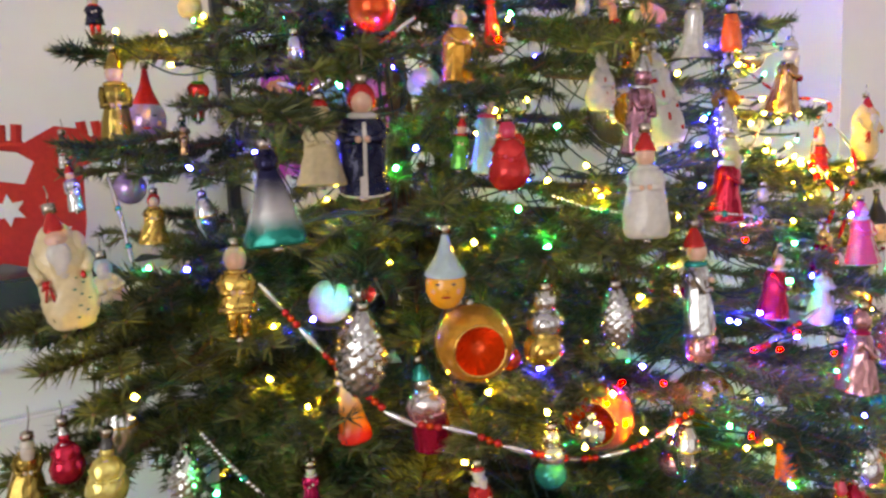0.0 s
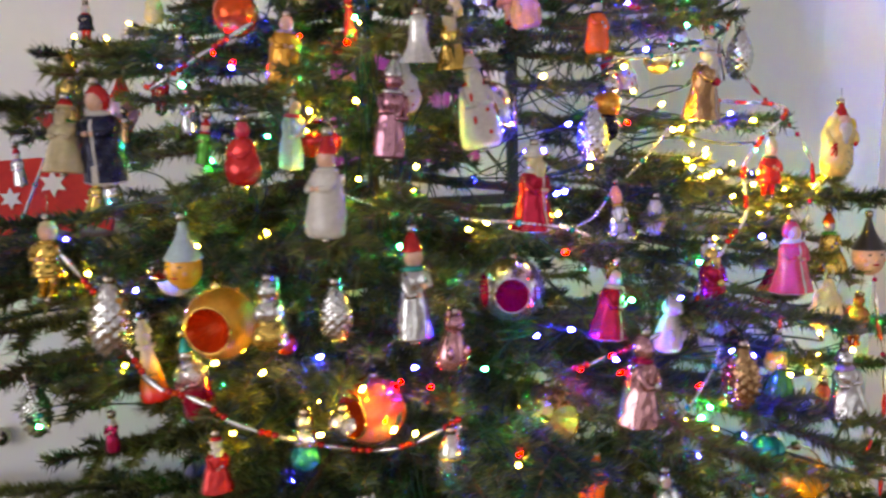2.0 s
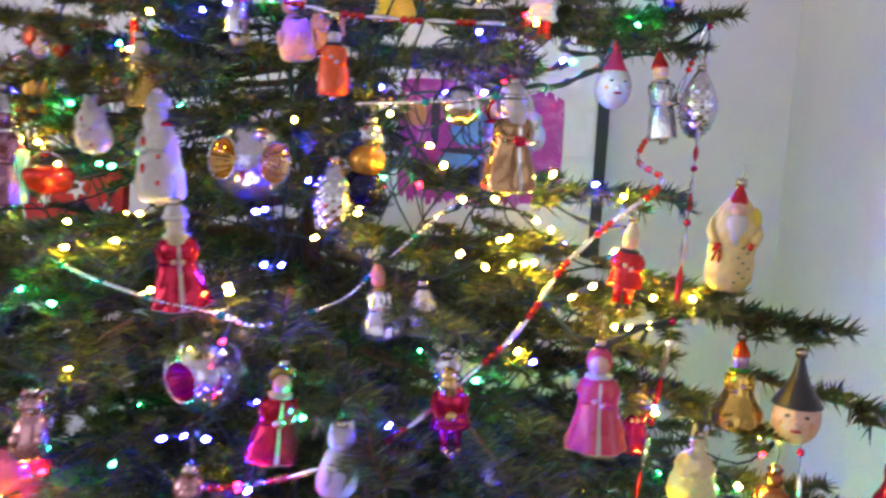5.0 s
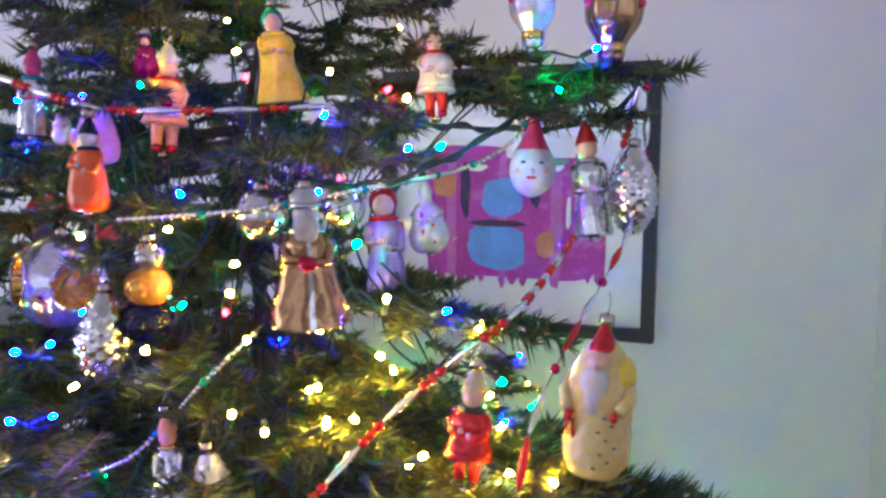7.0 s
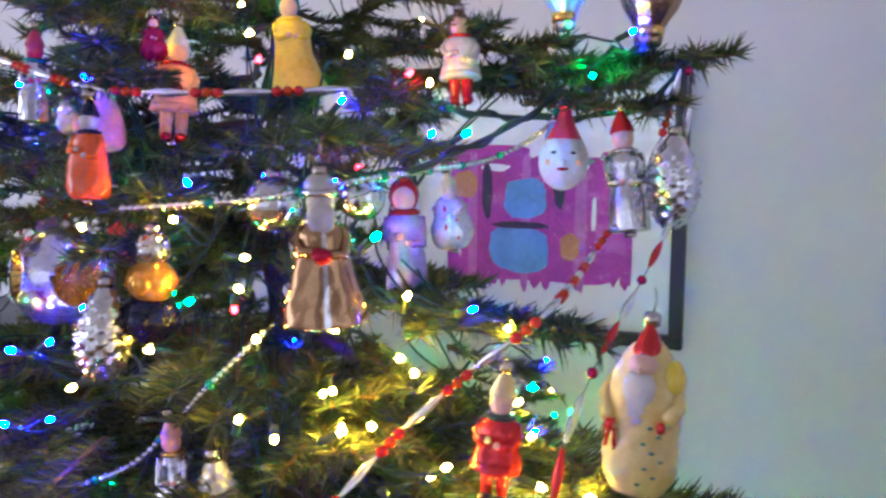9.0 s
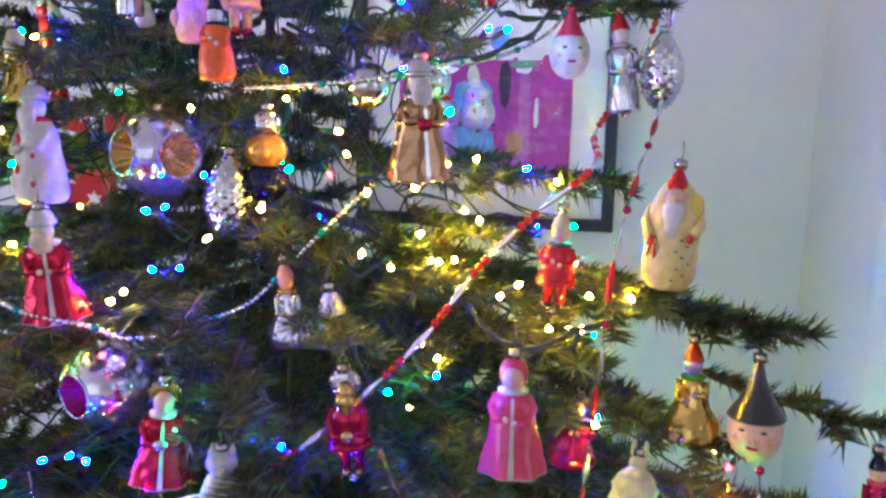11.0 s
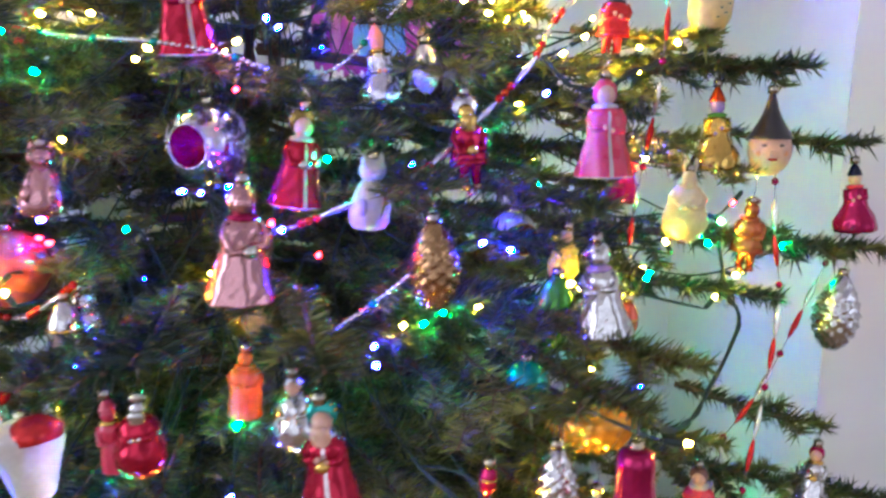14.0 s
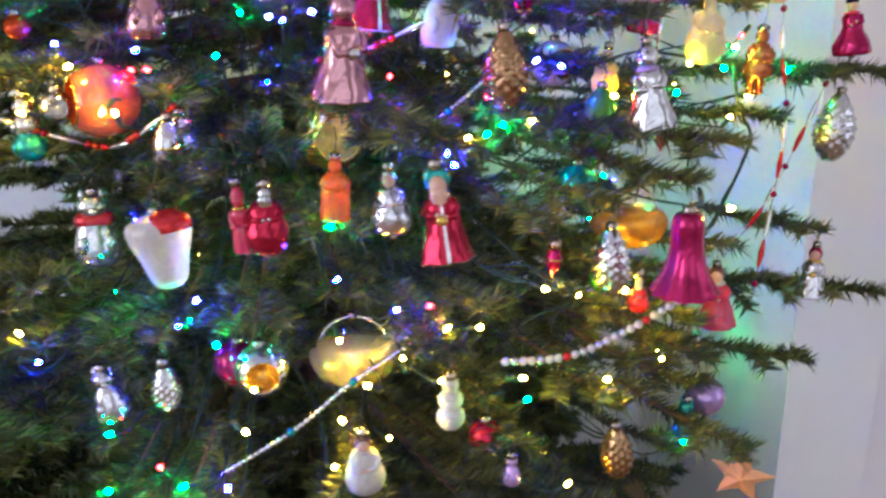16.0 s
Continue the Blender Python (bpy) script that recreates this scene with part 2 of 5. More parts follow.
def tube(bm, points, radius, seg=6, mat=0):
    """A round cord along points."""
    rings = []
    n = len(points)
    for i, p in enumerate(points):
        d = (Vector(points[min(i + 1, n - 1)]) - Vector(points[max(i - 1, 0)])).normalized()
        side = d.cross(Vector((0, 0, 1)))
        side = side.normalized() if side.length > 1e-3 else Vector((1, 0, 0))
        up = side.cross(d)
        r = radius(i / (n - 1)) if callable(radius) else radius
        rings.append([bm.verts.new(Vector(p) + r * (math.cos(2 * math.pi * k / seg) * side + math.sin(2 * math.pi * k / seg) * up)) for k in range(seg)])
    for a, b in zip(rings, rings[1:]):
        for k in range(seg):
            bm.faces.new((a[k], a[(k + 1) % seg], b[(k + 1) % seg], b[k])).material_index = mat
    bm.faces.new(list(reversed(rings[0]))).material_index = mat
    bm.faces.new(rings[-1]).material_index = mat


def spline(points, steps=8):
    pts = [Vector(p) for p in points]
    out = []
    for i in range(len(pts) - 1):
        p0, p1, p2, p3 = pts[max(i - 1, 0)], pts[i], pts[i + 1], pts[min(i + 2, len(pts) - 1)]
        for k in range(steps):
            t = k / steps
            out.append(0.5 * (2 * p1 + (p2 - p0) * t + (2 * p0 - 5 * p1 + 4 * p2 - p3) * t * t + (3 * p1 - p0 - 3 * p2 + p3) * t ** 3))
    out.append(pts[-1])
    return out


# ---- the room ----
ALONG = Vector((math.cos(radians(30)), math.sin(radians(30)), 0))
ACROSS = Vector((ALONG.y, -ALONG.x, 0))
CORNER = Vector((0.371, 1.957, 0))
PIER = Vector((0.697, 1.237, 0))
HEIGHT = 2.6
LEFT = CORNER - 3.4 * ALONG
RIGHT = PIER + 2.2 * ALONG
BACK_RIGHT = RIGHT + 3.6 * ACROSS
BACK_LEFT = LEFT + BACK_RIGHT.dot(ACROSS) * ACROSS - LEFT.dot(ACROSS) * ACROSS


def wall(name, a, b, opening=None):
    """A wall 0.12 m thick behind the line a to b, the room on its right-hand side; opening: start, end, sill, head."""
    bm = bmesh.new()
    d = (b - a).normalized()
    out = Vector((-d.y, d.x, 0))
    length = (b - a).length
    turn = Matrix.Rotation(math.atan2(d.y, d.x), 4, "Z")

    def slab(s0, s1, z0, z1):
        box(bm, a + d * (s0 + s1) / 2 + out * 0.06 + Vector((0, 0, (z0 + z1) / 2)), (s1 - s0, 0.12, z1 - z0), turn)

    if opening:
        s0, s1, z0, z1 = opening
        slab(0, s0, 0, HEIGHT), slab(s1, length, 0, HEIGHT), slab(s0, s1, 0, z0), slab(s0, s1, z1, HEIGHT)
        mid = a + d * (s0 + s1) / 2 + out * 0.02 + Vector((0, 0, (z0 + z1) / 2))
    ob = mesh_object(name, bm, [WALL], smooth=False) if opening else None
    if not opening:
        slab(0, length, 0, HEIGHT)
        ob = mesh_object(name, bm, [WALL], smooth=False)
    tagged(ob, "smooth off-white painted wall", "wall", kind="structure")
    return (mid, -out, s1 - s0, z1 - z0) if opening else None


wall("wall_picture", LEFT, CORNER)
wall("wall_pier", CORNER, PIER)
wall("wall_beside", PIER, RIGHT)
# wall openings out of view, made to hold the added fill lamps
right_fill = wall("wall_right", RIGHT, BACK_RIGHT, (0.9, 2.5, 0.8, 2.2))
back_fill = wall("wall_back", BACK_RIGHT, BACK_LEFT, (1.6, 4.4, 0.8, 2.3))
left_fill = wall("wall_left", BACK_LEFT, LEFT, (0.8, 2.9, 0.8, 2.3))
for (mid, into, w, h), power, colour in ((left_fill, 52, (0.92, 0.9, 1.0)), (back_fill, 15, (0.94, 0.92, 1.0)), (right_fill, 10, (0.88, 0.88, 1.0))):
    fill_light(look(mid, mid + into), w, h, power, colour)

for name, z, mat, label in (("floor", -0.1, FLOOR, "brown wooden floor"), ("ceiling", HEIGHT, WALL, "white ceiling")):
    bm = bmesh.new()
    low = [bm.verts.new(p + Vector((0, 0, z))) for p in (LEFT - ALONG, CORNER + 1.5 * ALONG - 1.5 * ACROSS, RIGHT + ALONG - ACROSS, BACK_RIGHT + ALONG + ACROSS, BACK_LEFT - ALONG + ACROSS)]
    face = bm.faces.new(low)
    up = bmesh.ops.extrude_face_region(bm, geom=[face])["geom"]
    bmesh.ops.translate(bm, vec=(0, 0, 0.1), verts=[v for v in up if isinstance(v, bmesh.types.BMVert)])
    bmesh.ops.recalc_face_normals(bm, faces=bm.faces)
    tagged(mesh_object(name, bm, [mat], smooth=False), label, name, kind="structure")


# ---- the tree ----
TRUNK = Vector((0.0, 1.1, 0.0))
DRESSER_TOP = 1.11


def reach(z):
    return 1.065 - 0.415 * z


def free_length(origin, d, z):
    """How far a branch may grow before it meets a wall or the dresser."""
    best = 9.0
    for p, n in ((CORNER, ACROSS), (PIER, Vector((-(CORNER - PIER).y, (CORNER - PIER).x, 0)).normalized())):
        k = -d.dot(n)
        if n.dot(origin - p) < 0:
            n, k = -n, -k
        if k > 1e-3:
            best = min(best, (origin - p).dot(n) / k)
    if z < DRESSER_TOP + 0.1:
        rel = origin - CORNER
        k = -d.dot(ALONG)
        if k > 1e-3:
            far = (rel.dot(ALONG) + 1.0) / k
            if rel.dot(ACROSS) + far * d.dot(ACROSS) < 0.5:
                best = min(best, far)
    return best - 0.03


class Needles:
    """Collects needles and twigs as arrays."""

    def __init__(self, seed):
        self.rng = np.random.default_rng(seed)
        self.verts, self.count, self.twigs = [], 0, []

    def along(self, pts, per_metre, length, bald=0.0):
        pts = np.array([tuple(p) for p in pts])
        seg = pts[1:] - pts[:-1]
        ln = np.linalg.norm(seg, axis=1)
        total = ln.sum()
        n = int(total * per_metre)
        if n < 2 or total < 0.004:
            return
        s = bald * total + (1 - bald) * total * np.clip((np.arange(n) + self.rng.uniform(0, 2.5, n)) / (n + 2.5), 0, 1)
        cum = np.concatenate([[0], np.cumsum(ln)])
        j = np.clip(np.searchsorted(cum, s) - 1, 0, len(seg) - 1)
        f = (s - cum[j]) / ln[j]
        base = pts[j] + seg[j] * f[:, None]
        d = seg[j] / ln[j][:, None]
        ref = np.where(np.abs(d[:, 2:3]) > 0.9, np.array([[1.0, 0, 0]]), np.array([[0, 0, 1.0]]))
        side = np.cross(d, ref)
        side /= np.linalg.norm(side, axis=1)[:, None]
        up = np.cross(side, d)
        # most needles stand in two combed ranks, the rest all round
        a = np.where(np.arange(n) % 2 == 0, 0.3, math.pi - 0.3) + self.rng.normal(0, 0.28, n)
        a = np.where(self.rng.random(n) < 0.24, self.rng.uniform(0, 2 * math.pi, n), a)
        out = np.cos(a)[:, None] * side + np.sin(a)[:, None] * up
        lean = self.rng.normal(0.6, 0.09, n)[:, None]
        way = out + d * lean
        way /= np.linalg.norm(way, axis=1)[:, None]
        size = (length * self.rng.uniform(0.82, 1.08, n))[:, None]
        flat = np.cross(way, self.rng.normal(size=(n, 3)))
        flat /= np.linalg.norm(flat, axis=1)[:, None]
        w = 0.0014
        tip = base + way * size
        blade = np.stack([base + flat * w, tip, base - flat * w], axis=1)
        self.verts.append(blade.reshape(-1, 3))
        self.count += n

    def build(self, name, parent, wood):
        """One mesh: the wood from a bmesh, then the needles."""
        data = bpy.data.meshes.new(name)
        wv = np.array([v.co[:] for v in wood.verts]).reshape(-1, 3)
        wood.verts.index_update()
        wf = [[v.index for v in f.verts] for f in wood.faces]
        wood.free()
        nv = np.concatenate(self.verts) if self.verts else np.zeros((0, 3))
        verts = np.concatenate([wv, nv])
        loops = np.concatenate([np.array([i for f in wf for i in f], dtype=np.int64), np.arange(len(nv)) + len(wv)])
        sizes = np.concatenate([np.array([len(f) for f in wf], dtype=np.int64), np.full(self.count, 3)])
        starts = np.concatenate([[0], np.cumsum(sizes)[:-1]])
        data.vertices.add(len(verts))
        data.vertices.foreach_set("co", verts.astype(np.float32).ravel())
        data.loops.add(len(loops))
        data.loops.foreach_set("vertex_index", loops.astype(np.int32))
        data.polygons.add(len(sizes))
        data.polygons.foreach_set("loop_start", starts.astype(np.int32))
        data.materials.append(BARK)
        data.materials.append(NEEDLE)
        data.polygons.foreach_set("material_index", np.concatenate([np.zeros(len(wf)), np.ones(self.count)]).astype(np.int32))
        data.update(calc_edges=True)
        ob = new(name, data)
        ob.parent = parent
        return ob


tree = tagged(new("christmas_tree"), "tall green fir tree with dense short needles, full of glass ornaments", "tree")
bm = bmesh.new()
tube(bm, [TRUNK + Vector((0.004 * math.sin(3 * k), 0.004 * math.cos(2 * k), 0.02 + 0.1 * k)) for k in range(20)], lambda t: 0.038 * (1 - t) + 0.006, 10)
part("trunk", bm, BARK, tree)


def grow(base, tip, seed, density=1.0, sag=0.03, fan=0.42, name="branch", bald=0.25):
    """A fir branch: an axis with two rows of side twigs, which fork once, and needles round all of them."""
    rng = random.Random(seed)
    base, tip = Vector(base), Vector(tip)
    length = (tip - base).length
    nd = Needles(seed)
    wood = bmesh.new()
    n = 12
    flat = Vector((tip.x - base.x, tip.y - base.y, 0))
    side = Vector((0, 0, 1)).cross(flat).normalized() if flat.length > 1e-3 else Vector((1, 0, 0))
    wob = rng.uniform(-0.02, 0.02) * length
    axis = [base.lerp(tip, i / n) + Vector((0, 0, -sag * math.sin(math.pi * i / n))) + side * wob * math.sin(2 * math.pi * i / n) for i in range(n + 1)]
    tube(wood, axis, lambda t: 0.0065 * min(1, length / 0.5) * (1 - t) + 0.0016, 5)
    nd.along(axis, 2700 * density, 0.0185, bald * 0.8)
    step = 0.042
    s = max(0.06, bald * length)
    k = rng.random() < 0.5
    while s < length - 0.012:
        f = s / length
        i = min(int(f * n), n - 1)
        p = axis[i].lerp(axis[i + 1], f * n - i)
        d = (axis[i + 1] - axis[i]).normalized()
        out = side * (1 if k else -1)
        tl = min(0.17, fan * (length - s) + 0.025) * rng.uniform(0.7, 1.1)
        way = (d * 0.75 + out * rng.uniform(0.65, 0.95) + Vector((0, 0, rng.uniform(-0.4, 0.3)))).normalized()
        end = p + way * tl + Vector((0, 0, -0.1 * tl))
        mid = p.lerp(end, 0.5) + Vector((0, 0, rng.uniform(0, 0.06) * tl))
        twig = [p, mid, end]
        tube(wood, twig, 0.0014, 4)
        nd.along(twig, 2300 * density, 0.0182, 0.04)
        if tl > 0.07:
            for side2 in (1, -1):
                for g in (0.35, 0.62):
                    q = p.lerp(end, g + rng.uniform(-0.06, 0.06))
                    o2 = Vector((0, 0, 1)).cross(way).normalized() * side2
                    l2 = tl * (0.95 - g) * rng.uniform(0.55, 0.85)
                    e2 = q + (way * 0.8 + o2 * 0.8 + Vector((0, 0, rng.uniform(-0.25, 0.15)))).normalized() * l2
                    nd.along([q, e2], 2200 * density, 0.0175)
        k = not k
        s += step * rng.uniform(0.35, 0.75)
    return nd.build(name, tree, wood)


def tier_branches():
    rng = random.Random(11)
    z, turn = 0.35, 0.0
    while z < 1.95:
        count = 10 if z < 1.5 else 8
        for i in range(count):
            a = turn + 2 * math.pi * (i + rng.uniform(-0.25, 0.25)) / count
            d = Vector((math.cos(a), math.sin(a), 0))
            zz = z + rng.uniform(-0.04, 0.04)
            r = (reach(zz) - 0.05) * rng.uniform(0.78, 1.0) if zz < 1.7 else max(0.12, (2.15 - zz) * 0.8) * rng.uniform(0.8, 1.0)
            if d.x > 0.6 and d.y > -0.45:
                r *= 0.72
            if d.x + d.y > 0.5 and 0.9 < zz < 1.68:
                r = min(r, 0.13 if zz > 1.2 else 0.26)
            if d.x < -0.5 and zz > 1.28:
                r *= 0.66
            if d.y < -0.5 and zz < 1.25:
                r *= 1.1
            for pa, pr, pz in PLACES:
                off = abs((pa - a + math.pi) % (2 * math.pi) - math.pi)
                if abs(pz - zz) < 0.09 and off * pr < 0.1:
                    r = min(r, pr - 0.02)
            r = min(r, free_length(TRUNK, d, zz))
            if r < 0.12:
                continue
            front = d.dot(Vector((0.62, -0.78, 0))) > -0.35
            lift = 0.06 if zz > 1.3 else 0.02
            grow(TRUNK + Vector((0, 0, zz)) + d * 0.02, TRUNK + d * r + Vector((0, 0, zz + lift * r)), rng.randrange(10 ** 6), 1.0 if front else 0.45, 0.02)
        z += 0.075
        turn += 0.37


def long_branch(tip):
    """A branch that stands out to its tip."""
    tip = Vector(tip)
    d = Vector((tip.x - TRUNK.x, tip.y - TRUNK.y, 0)).normalized()
    base = TRUNK + d * 0.02 + Vector((0, 0, tip.z + 0.03))
    grow(base, tip, int(abs(tip.x * 7919 + tip.y * 104729 + tip.z * 1299709)) % 100000, 1.0, 0.015, 0.2, "branch", 0.35)


def hanging_twig(p, length=0.13, fan=0.18):
    """The twig end that carries an ornament."""
    p = Vector(p)
    d = Vector((p.x - TRUNK.x, p.y - TRUNK.y, 0))
    r = d.length
    d.normalize()
    base = p - d * min(length, r * 0.5) + Vector((0, 0, 0.01))
    nd_seed = int(abs(p.x * 7919 + p.y * 104729 + p.z * 12997) * 13) % 100000
    grow(base, p + d * 0.006, nd_seed, 1.0, 0.004, fan, "twig", 0.0)


long_branch((0.675, 1.060, 1.238))
long_branch((0.519, 1.194, 1.505))
long_branch((0.666, 1.031, 1.040))
long_branch((0.766, 1.102, 1.079))
long_branch((0.642, 0.771, 1.057))
long_branch((0.773, 1.064, 0.858))
long_branch((0.715, 0.985, 0.804))
long_branch((-0.346, 0.846, 1.435))
long_branch((-0.280, 0.507, 1.221))
long_branch((-0.342, 0.850, 1.333))
long_branch((0.546, 1.015, 1.334))
long_branch((0.578, 1.031, 1.165))
long_branch((-0.234, 0.502, 1.199))
long_branch((-0.212, 0.840, 1.428))
long_branch((0.565, 0.976, 1.210))
long_branch((0.386, 1.093, 1.531))
long_branch((-0.172, 0.599, 1.255))
long_branch((-0.242, 0.573, 1.145))
long_branch((0.351, 1.069, 1.467))
long_branch((-0.201, 0.636, 1.202))
long_branch((-0.161, 0.612, 1.102))
long_branch((-0.137, 0.598, 1.126))
long_branch((-0.099, 0.574, 1.110))



# ---- ornaments ----
ORN = random.Random(5)
PLACES = []


def hook_to(bm, top, length, mat):
    """A cap with a wire loop on the ornament's top."""
    lathe(bm, [(0.0042, top - 0.002), (0.0042, top + 0.004), (0.002, top + 0.0048)], 10, mat)
    tube(bm, [(0, 0, top + 0.004), (0.0012, 0, top + 0.004 + length * 0.5), (0, 0, top + 0.004 + length)], 0.0004, 4, mat)


def settle(ob, p, yaw, label, category="ornament", lean=7, twig_at=0.0):
    PLACES.append((math.atan2(p[1] - TRUNK.y, p[0] - TRUNK.x), math.hypot(p[0] - TRUNK.x, p[1] - TRUNK.y), p[2]))
    ob.matrix_world = pose(*p, ORN.uniform(-lean, lean), ORN.uniform(-lean, lean), yaw)
    tagged(ob, label, category, group="ornaments on the tree")
    if twig_at is not None:
        hanging_twig(Vector(p) + Vector((0, 0, twig_at)))
    return ob


SHAPES = {
    "robe": ([(0.02, 0.0), (0.26, 0.0), (0.275, 0.05), (0.235, 0.2), (0.185, 0.38), (0.18, 0.5), (0.165, 0.58), (0.08, 0.66)], 7, 0.045),
    "slim": ([(0.02, 0.0), (0.155, 0.0), (0.17, 0.06), (0.16, 0.25), (0.13, 0.42), (0.15, 0.54), (0.12, 0.62), (0.06, 0.68)], 9, 0.04),
    "egg": ([(0.02, 0.0), (0.17, 0.01), (0.265, 0.12), (0.29, 0.26), (0.235, 0.42), (0.22, 0.52), (0.17, 0.62), (0.08, 0.68)], 0, 0.0),
    "bell": ([(0.02, 0.0), (0.25, 0.0), (0.29, 0.08), (0.27, 0.2), (0.18, 0.36), (0.15, 0.48), (0.13, 0.58), (0.07, 0.66)], 8, 0.05),
    "drum": ([(0.02, 0.0), (0.19, 0.01), (0.205, 0.08), (0.2, 0.3), (0.2, 0.44), (0.21, 0.48), (0.18, 0.58), (0.08, 0.66)], 10, 0.05),
    "cone": ([(0.02, 0.0), (0.16, 0.0), (0.19, 0.05), (0.155, 0.2), (0.115, 0.4), (0.085, 0.56), (0.07, 0.64), (0.05, 0.68)], 0, 0.0),
    "gnome": ([(0.02, 0.0), (0.27, 0.0), (0.31, 0.05), (0.29, 0.14), (0.21, 0.36), (0.14, 0.56), (0.1, 0.68), (0.05, 0.8)], 0, 0.0),
    "pear": ([(0.02, 0.0), (0.16, 0.0), (0.215, 0.05), (0.225, 0.18), (0.195, 0.36), (0.17, 0.5), (0.14, 0.6), (0.07, 0.67)], 0, 0.0),
    "legs": ([(0.02, 0.24), (0.15, 0.25), (0.2, 0.32), (0.17, 0.42), (0.18, 0.52), (0.15, 0.6), (0.07, 0.67)], 0, 0.0),
}


def hat_kind(label):
    for words, kind in ((("hood", "bonnet", "scarf", "shawl"), "hood"), (("king", "queen"), "crown"), (("lady", "woman", "doll", "girl", "matryoshka", "angel"), "hood"), (("bear", "rabbit", "robot", "bell", "bird"), "none"), (("old-man", "white fur", "long robe"), "fur")):
        if any(w in label for w in words):
            return kind
    return "cap"


def figurine(p, h, yaw, shape, body, head, hat, trim, label):
    """A blown-glass figure moulded in one piece: robe, sleeves laid to the front, head and headgear. It faces -y."""
    bm = bmesh.new()
    rng = random.Random(int(1e6 * h) + len(label))
    coarse, folds, fold = SHAPES[shape]
    prof = [(r * h * 0.93, z * h) for r, z in smooth_profile(coarse, 4)]
    kind = hat_kind(label)
    edged = any(w in label for w in ("trim", "fur", "coat", "queen", "king", "navy", "robe"))
    hem = edged and shape in ("robe", "bell", "drum")
    lathe(bm, prof, 40, 0, 0.84, folds, fold, mats=lambda j: 3 if hem and 1 < j < 6 else 0)
    if edged and shape in ("robe", "slim", "bell", "drum"):
        for f in bm.faces:
            c = f.calc_center_median()
            if c.y < -0.05 * h and abs(c.x - 0.012 * h) < 0.014 * h + 0.03 * max(0, 0.6 * h - c.z) and c.z < 0.6 * h:
                f.material_index = 3
    # the mould leaves shallow dents and ridges
    w1, w2 = rng.uniform(0, 6), rng.uniform(0, 6)
    for v in bm.verts:
        a = math.atan2(v.co.y, v.co.x)
        k = 1 + 0.03 * math.sin(3 * a + 9 * v.co.z / h + w1) + 0.018 * math.sin(7 * a - 31 * v.co.z / h + w2)
        v.co.x *= k
        v.co.y *= k

    def girth(z):
        return min(prof, key=lambda q: abs(q[1] - z * h))[0]

    if shape == "legs":
        for x in (-0.06, 0.06):
            lathe(bm, [(0.045 * h, 0.05 * h), (0.055 * h, 0.2 * h), (0.07 * h, 0.32 * h)], 12, 3 if "boots" in label else 0, 1.0, offset=(x * h, 0, 0))
            ellipsoid(bm, (x * h, -0.02 * h, 0.035 * h), (0.052 * h, 0.08 * h, 0.037 * h), 3, 10)
        lathe(bm, [(0.15 * h, 0.24 * h), (0.2 * h, 0.25 * h), (0.19 * h, 0.3 * h), (0.14 * h, 0.33 * h)], 20, 0, 0.85)
    if shape not in ("cone", "gnome"):
        # sleeves that lie close to the body and meet in front
        hold = rng.uniform(0.4, 0.46)
        for s in (-1, 1):
            y = -0.84 * girth(hold)
            lift = hold + rng.uniform(-0.03, 0.05)
            tube(bm, [(s * 0.11 * h, -0.02 * h, 0.6 * h), (s * (girth(0.52) - 0.012 * h), -0.05 * h, 0.52 * h), (s * 0.125 * h, 0.86 * y, (lift - 0.01) * h), (s * 0.05 * h, y - 0.012 * h, lift * h)], lambda t: (0.043 - 0.012 * t) * h, 8, 0)
            ellipsoid(bm, (s * 0.035 * h, y - 0.02 * h, lift * h), (0.026 * h, 0.024 * h, 0.026 * h), 5 if "mitten" in label or "pouch" in label else 1, 8)
        if any(w in label for w in ("holding", "pouch", "bundle", "heart", "carries", "king", "queen")):
            ellipsoid(bm, (0.0, -0.84 * girth(hold) - 0.03 * h, (hold - 0.01) * h), (0.06 * h, 0.035 * h, 0.05 * h), 5, 12)
    if "button" in label or "snowman" in label or "marks" in label or "strokes" in label:
        for n, z in enumerate((0.14, 0.27, 0.36, 0.5)):
            x = 0.07 * h * (-1) ** n
            ellipsoid(bm, (x, -0.8 * girth(z), z * h), (0.02 * h, 0.012 * h, 0.045 * h if n % 2 else 0.024 * h), 3, 8)
    if shape not in ("gnome",):
        lathe(bm, [(0.06 * h, 0.615 * h), (0.115 * h, 0.625 * h), (0.118 * h, 0.65 * h), (0.07 * h, 0.672 * h)], 16, 3, 0.9)
    top = 0.985
    ellipsoid(bm, (0, -0.015 * h, 0.745 * h), (0.088 * h, 0.088 * h, 0.1 * h), 1, 16)
    if any(w in label for w in ("old-man", "beard", "king", "long robe")) or (head in (WHITE, CREAM) and shape in ("robe", "egg")):
        lathe(bm, smooth_profile([(0.012 * h, 0.44 * h), (0.04 * h, 0.5 * h), (0.07 * h, 0.6 * h), (0.085 * h, 0.69 * h), (0.06 * h, 0.74 * h)], 3), 14, 1, 0.5, offset=(0, -0.095 * h, 0))
    if kind == "hood":
        ellipsoid(bm, (0, 0.02 * h, 0.765 * h), (0.112 * h, 0.098 * h, 0.13 * h), 2, 16)
        lathe(bm, [(0.06 * h, 0.86 * h), (0.045 * h, 0.895 * h), (0.01 * h, 0.91 * h)], 12, 2, offset=(0, 0.015 * h, 0))
        top = 0.905
    elif kind == "crown":
        ellipsoid(bm, (0, 0.03 * h, 0.81 * h), (0.135 * h, 0.04 * h, 0.13 * h), 2, 18)
